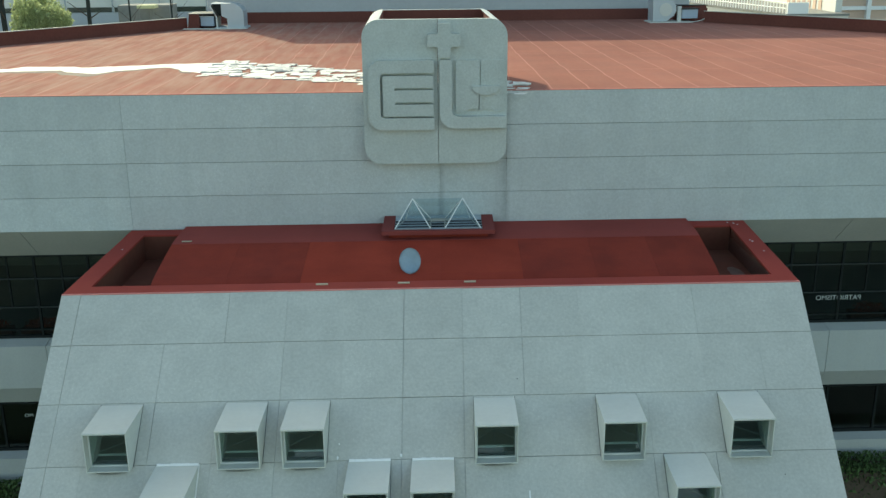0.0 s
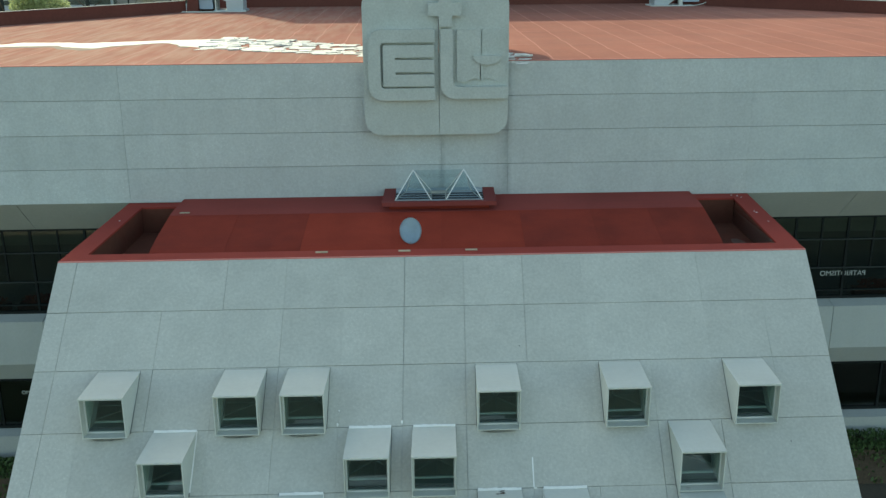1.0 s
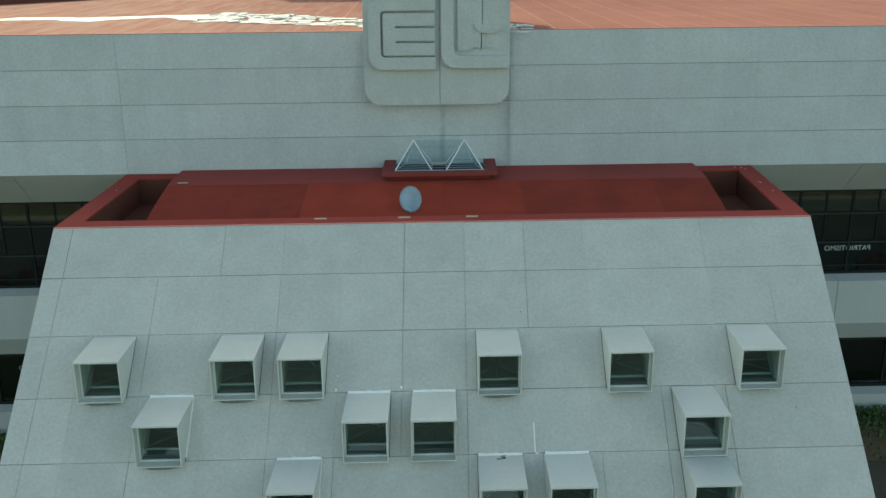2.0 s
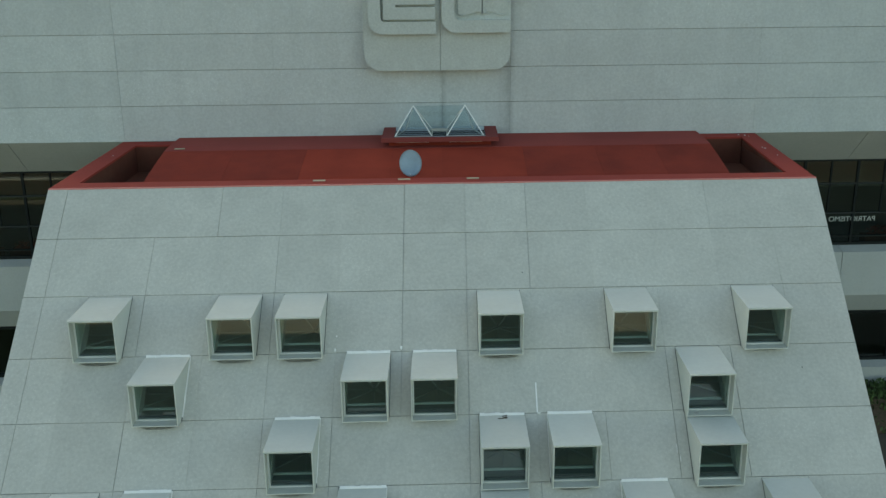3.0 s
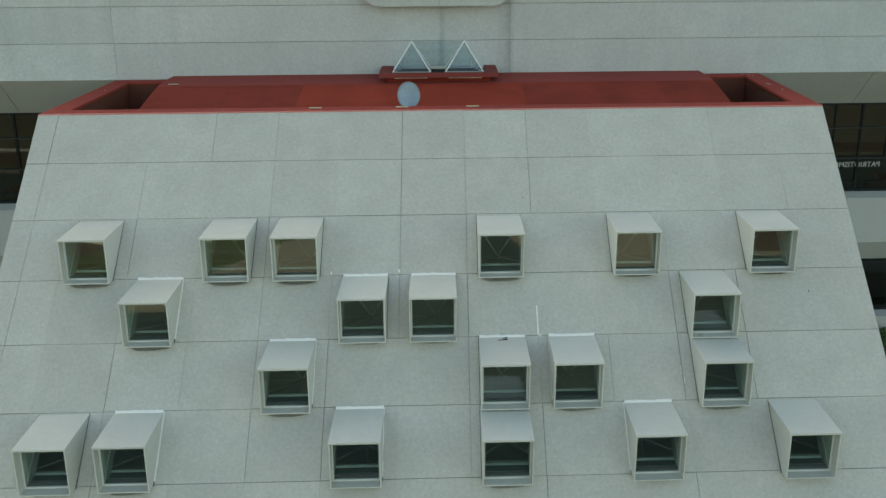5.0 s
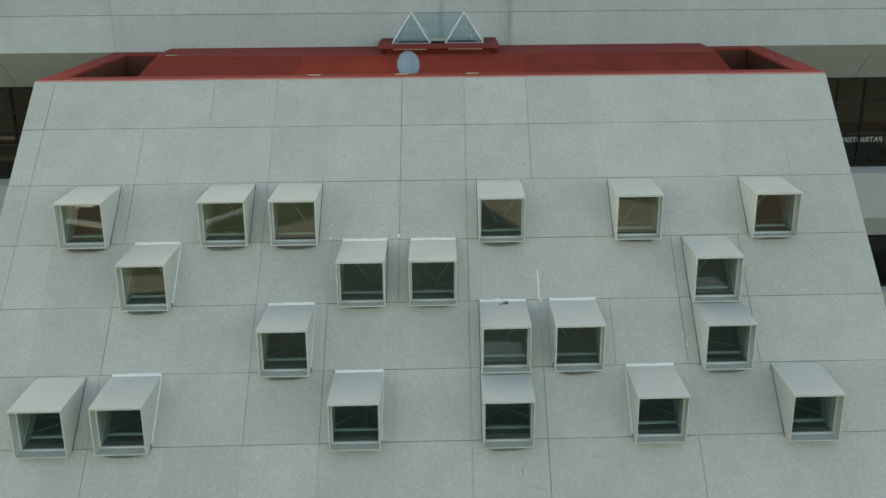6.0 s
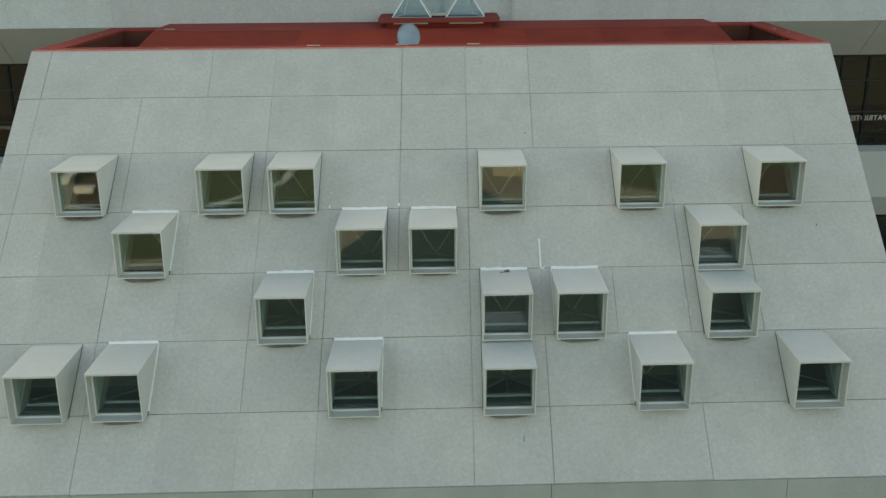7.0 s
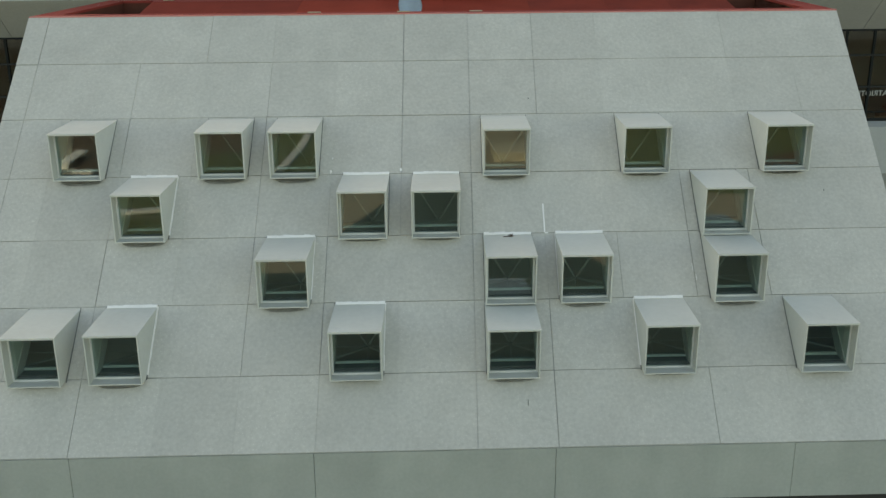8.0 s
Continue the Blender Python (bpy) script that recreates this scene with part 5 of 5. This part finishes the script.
def bare_tree(x, y, h, r, seed):
    rg = random.Random(seed)
    t = empty("bare_tree", (x, y, G0), "dark bare tree trunk with few branches beyond the roof", "tree", "bare trees beyond the roof")
    bm = bmesh.new()
    tube(bm, (0, 0, -0.2), (rg.uniform(-0.2, 0.2), 0, h), r, 8, r * 0.75)
    part("trunk", bm, DARK_BARK, t)
    for k in range(4):
        bm = bmesh.new()
        a = rg.uniform(0, 6.28)
        z = h * rg.uniform(0.72, 0.98)
        tube(bm, (0, 0, z), (1.6 * math.cos(a), 1.6 * math.sin(a), z + rg.uniform(0.8, 2.0)), r * 0.3, 6, r * 0.12)
        part("limb", bm, BARK, t)
    return t


for x, y, h, r, sd in ((-36.05, 70, 13, 0.30, 1), (-28.75, 70, 13, 0.23, 2), (-24.9, 70, 11.5, 0.10, 3), (-21.2, 70, 11.5, 0.10, 4), (-23.2, 69, 9.2, 0.08, 6)):
    bare_tree(x, y, h, r, sd)

pink = empty("brick_building", (50, 78, G0), "pinkish brick building with white frame bands beyond the roof", "building")
at_home(part("wall", boxes((39.0, 80, 78, 90, G0, 20)), PINK), pink)
for x in (39.0,) + tuple(41.12 + 3.98 * k for k in range(9)):
    at_home(part("pillar", boxes((x, x + 0.42, 77.6, 77.998, G0, 20)), WHITE_METAL), pink)
for k in range(5):
    z = 8.28 - 2 * 2.6 + k * 2.6
    at_home(part("floor_band", boxes((39.0, 80, 77.7, 77.997, z, z + 0.36)), WHITE_METAL), pink)
    w = at_home(part("window", boxes((39.45, 41.10, 77.85, 77.99, z + 0.5, z + 2.2)), DARK_GLASS), pink)
    for q in range(6):
        at_home(part("window_bar", boxes((39.55 + 0.28 * q, 39.60 + 0.28 * q, 77.80, 77.849, z + 0.5, z + 2.2)), WHITE_METAL), w)

# terrace whose long side wall faces the sun
gallery = empty("white_gallery", (34, 76, G0), "cream walled terrace with white railings beyond the roof", "building")
WEST = Vector((32.9, 66.5)), Vector((29.0, 90.0))
bm = bmesh.new()
prism(bm, [(32.9, 66.5), (38.4, 66.5), (38.4, 90.0), (29.0, 90.0)], G0, 8.55, "z")
at_home(part("base", bm, PALE_WALL), gallery)
bm = bmesh.new()
prism(bm, [(32.75, 66.3), (38.4, 66.3), (38.4, 90.2), (28.8, 90.2)], 8.552, 8.75, "z")
at_home(part("deck", bm, DULL_GREY), gallery)
at_home(part("back_wall", boxes((37.8, 38.39, 68.0, 90.0, 8.752, 14.0)), PALE_WALL), gallery)
at_home(part("balcony", boxes((32.9, 34.75, 66.35, 66.6, 8.751, 9.72)), WHITE_METAL, bevel=0.03), gallery)
for k in range(44):
    p = WEST[0].lerp(WEST[1], k / 44)
    at_home(part("baluster", boxes((p.x - 0.03, p.x + 0.03, p.y + 0.18, p.y + 0.24, 8.751, 9.70)), WHITE_METAL), gallery)
for z in (9.2, 9.70):
    bm = bmesh.new()
    tube(bm, (32.9, 66.7, z), (29.0, 90.0, z), 0.04, 6)
    at_home(part("rail", bm, WHITE_METAL), gallery)
for k in range(7):
    at_home(part("shutter", boxes((37.74, 37.798, 71.0 + 1.3 * k, 71.7 + 1.3 * k, 8.752, 11.0)), PINK), gallery)

# ---------------------------------------------------------------- small marks on the sloping front
drip = bmesh.new()
slope_box(drip, 2.316, 2.341, 4.48, 5.06, 0.001, 0.006)
tagged(part("sealant_run", drip, WHITE), "thin white sealant run down a panel joint", "sealant run")
h = hoods[HOOD_CELLS.index((4, 1))]
rg = random.Random(5)
bm = bmesh.new()
for k in range(9):
    x, y = rg.uniform(-0.10, 0.06), rg.uniform(-0.16, -0.06)
    tube(bm, (x, y, 0.004), (x + rg.uniform(0.02, 0.07), y + rg.uniform(-0.02, 0.02), rg.uniform(0.008, 0.02)), 0.007, 5)
debris = part("twig_debris", bm, BARK)
debris.location = h.matrix_basis.translation
tagged(debris, "small clump of dark twigs lying on a window hood", "debris")

# ---------------------------------------------------------------- courses of the fascia wall
COURSE_Z = [7.61, 8.51, 9.39, 10.275, 11.14]
COURSE_X = [
    [WX0, -22.0, -14.6, -7.29, -2.3, 0.78, 2.50, 8.79, 13.0, 20.0, WX1],
    [WX0, -19.0, -11.8, -7.29, 0.78, 2.50, 6.15, 8.79, 15.0, 22.0, WX1],
    [WX0, -20.0, -13.5, -7.29, -3.42, 0.78, 2.50, 8.79, 16.0, 23.0, WX1],
    [WX0, -21.0, -12.0, -7.29, -4.88, 0.78, 6.02, 8.79, 11.52, 19.0, WX1],
]
for r in range(4):
    xs = COURSE_X[r]
    for a, b in zip(xs, xs[1:]):
        ga, gb = (0.0028 if q in (-7.29, 0.78, 2.50) else 0.0014 if q == 8.79 else 0.0008 for q in (a, b))
        ob = new("panel", mesh_of("panel", boxes((a + ga, b - gb, WALL_Y, WALL_Y + 0.044, COURSE_Z[r] + 0.006, COURSE_Z[r + 1] - 0.006)), WALL_CONCRETE))
        at_home(ob, main_wall)

# dabs and smears of sealant, a bird dropping and other small marks on the slope
MARKS = (("sealant_dab", -1.42, 3.74, 0.05, 0.09, "small white sealant dab on a panel joint"), ("sealant_dab", -0.17, 3.72, 0.05, 0.10, "small white sealant dab on a panel joint"),
         ("sealant_dab", -1.40, 3.46, 0.035, 0.05, "small white sealant dab on a panel joint"), ("sealant_dab", 4.84, 5.98, 0.02, 0.16, "thin white smear down a panel joint"),
         ("sealant_dab", 4.80, 5.80, 0.015, 0.20, "thin white smear down a panel joint"), ("sealant_dab", 2.36, 5.075, 0.10, 0.03, "small white sealant dab on a panel joint"),
         ("concrete_chip", 1.89, 8.16, 0.012, 0.12, "thin dark chip in a concrete panel"), ("concrete_chip", 2.19, 2.15, 0.025, 0.04, "small dark chip in a concrete panel"),
         ("concrete_chip", 7.36, 4.28, 0.022, 0.045, "small dark chip in a concrete panel"))
for name, u, v, wide, tall, label in MARKS:
    bm = bmesh.new()
    ring = [(u + wide * 0.5 * math.cos(a) * random.uniform(0.6, 1.1), v + tall * 0.5 * math.sin(a) * random.uniform(0.7, 1.1)) for a in (2 * math.pi * k / 9 for k in range(9))]
    low = [bm.verts.new(on_slope(a, b, 0.001)) for a, b in ring]
    top = [bm.verts.new(on_slope(u + (a - u) * 0.7, v + (b - v) * 0.7, 0.010)) for a, b in ring]
    bm.faces.new(top)
    for k in range(9):
        bm.faces.new((low[k], low[(k + 1) % 9], top[(k + 1) % 9], top[k]))
    tagged(part(name, bm, WHITE if name == "sealant_dab" else DARK_LINE), label, "sealant dab" if name == "sealant_dab" else "chip", "small marks on the sloping front")
bm = bmesh.new()
bmesh.ops.create_uvsphere(bm, u_segments=10, v_segments=6, radius=1.0)
bm.transform(Matrix.Diagonal((0.065, 0.05, 0.03, 1)))
pebble = part("mortar_lump", bm, SOFFIT)
pebble.location = hoods[HOOD_CELLS.index((4, 4))].matrix_basis.translation + Vector((-0.24, -0.13, 0.02))
tagged(pebble, "small grey mortar lump lying on a window hood", "debris")

bm = bmesh.new()
rg = random.Random(12)
for x, y in ((8.36, 4.72), (8.50, 4.64), (8.56, 4.5), (8.42, 3.1), (8.45, 3.0), (-7.1, 3.2), (8.46, 2.2)):
    rad = rg.uniform(0.018, 0.032)
    bm.faces.new([bm.verts.new((x + rad * rg.uniform(0.7, 1.2) * math.cos(a), y + rad * 1.4 * math.sin(a), TOP + 0.003)) for a in (2 * math.pi * k / 8 for k in range(8))])
tagged(part("bird_droppings", bm, WHITE), "few small white bird droppings on the red coping", "droppings", kind="stuff")
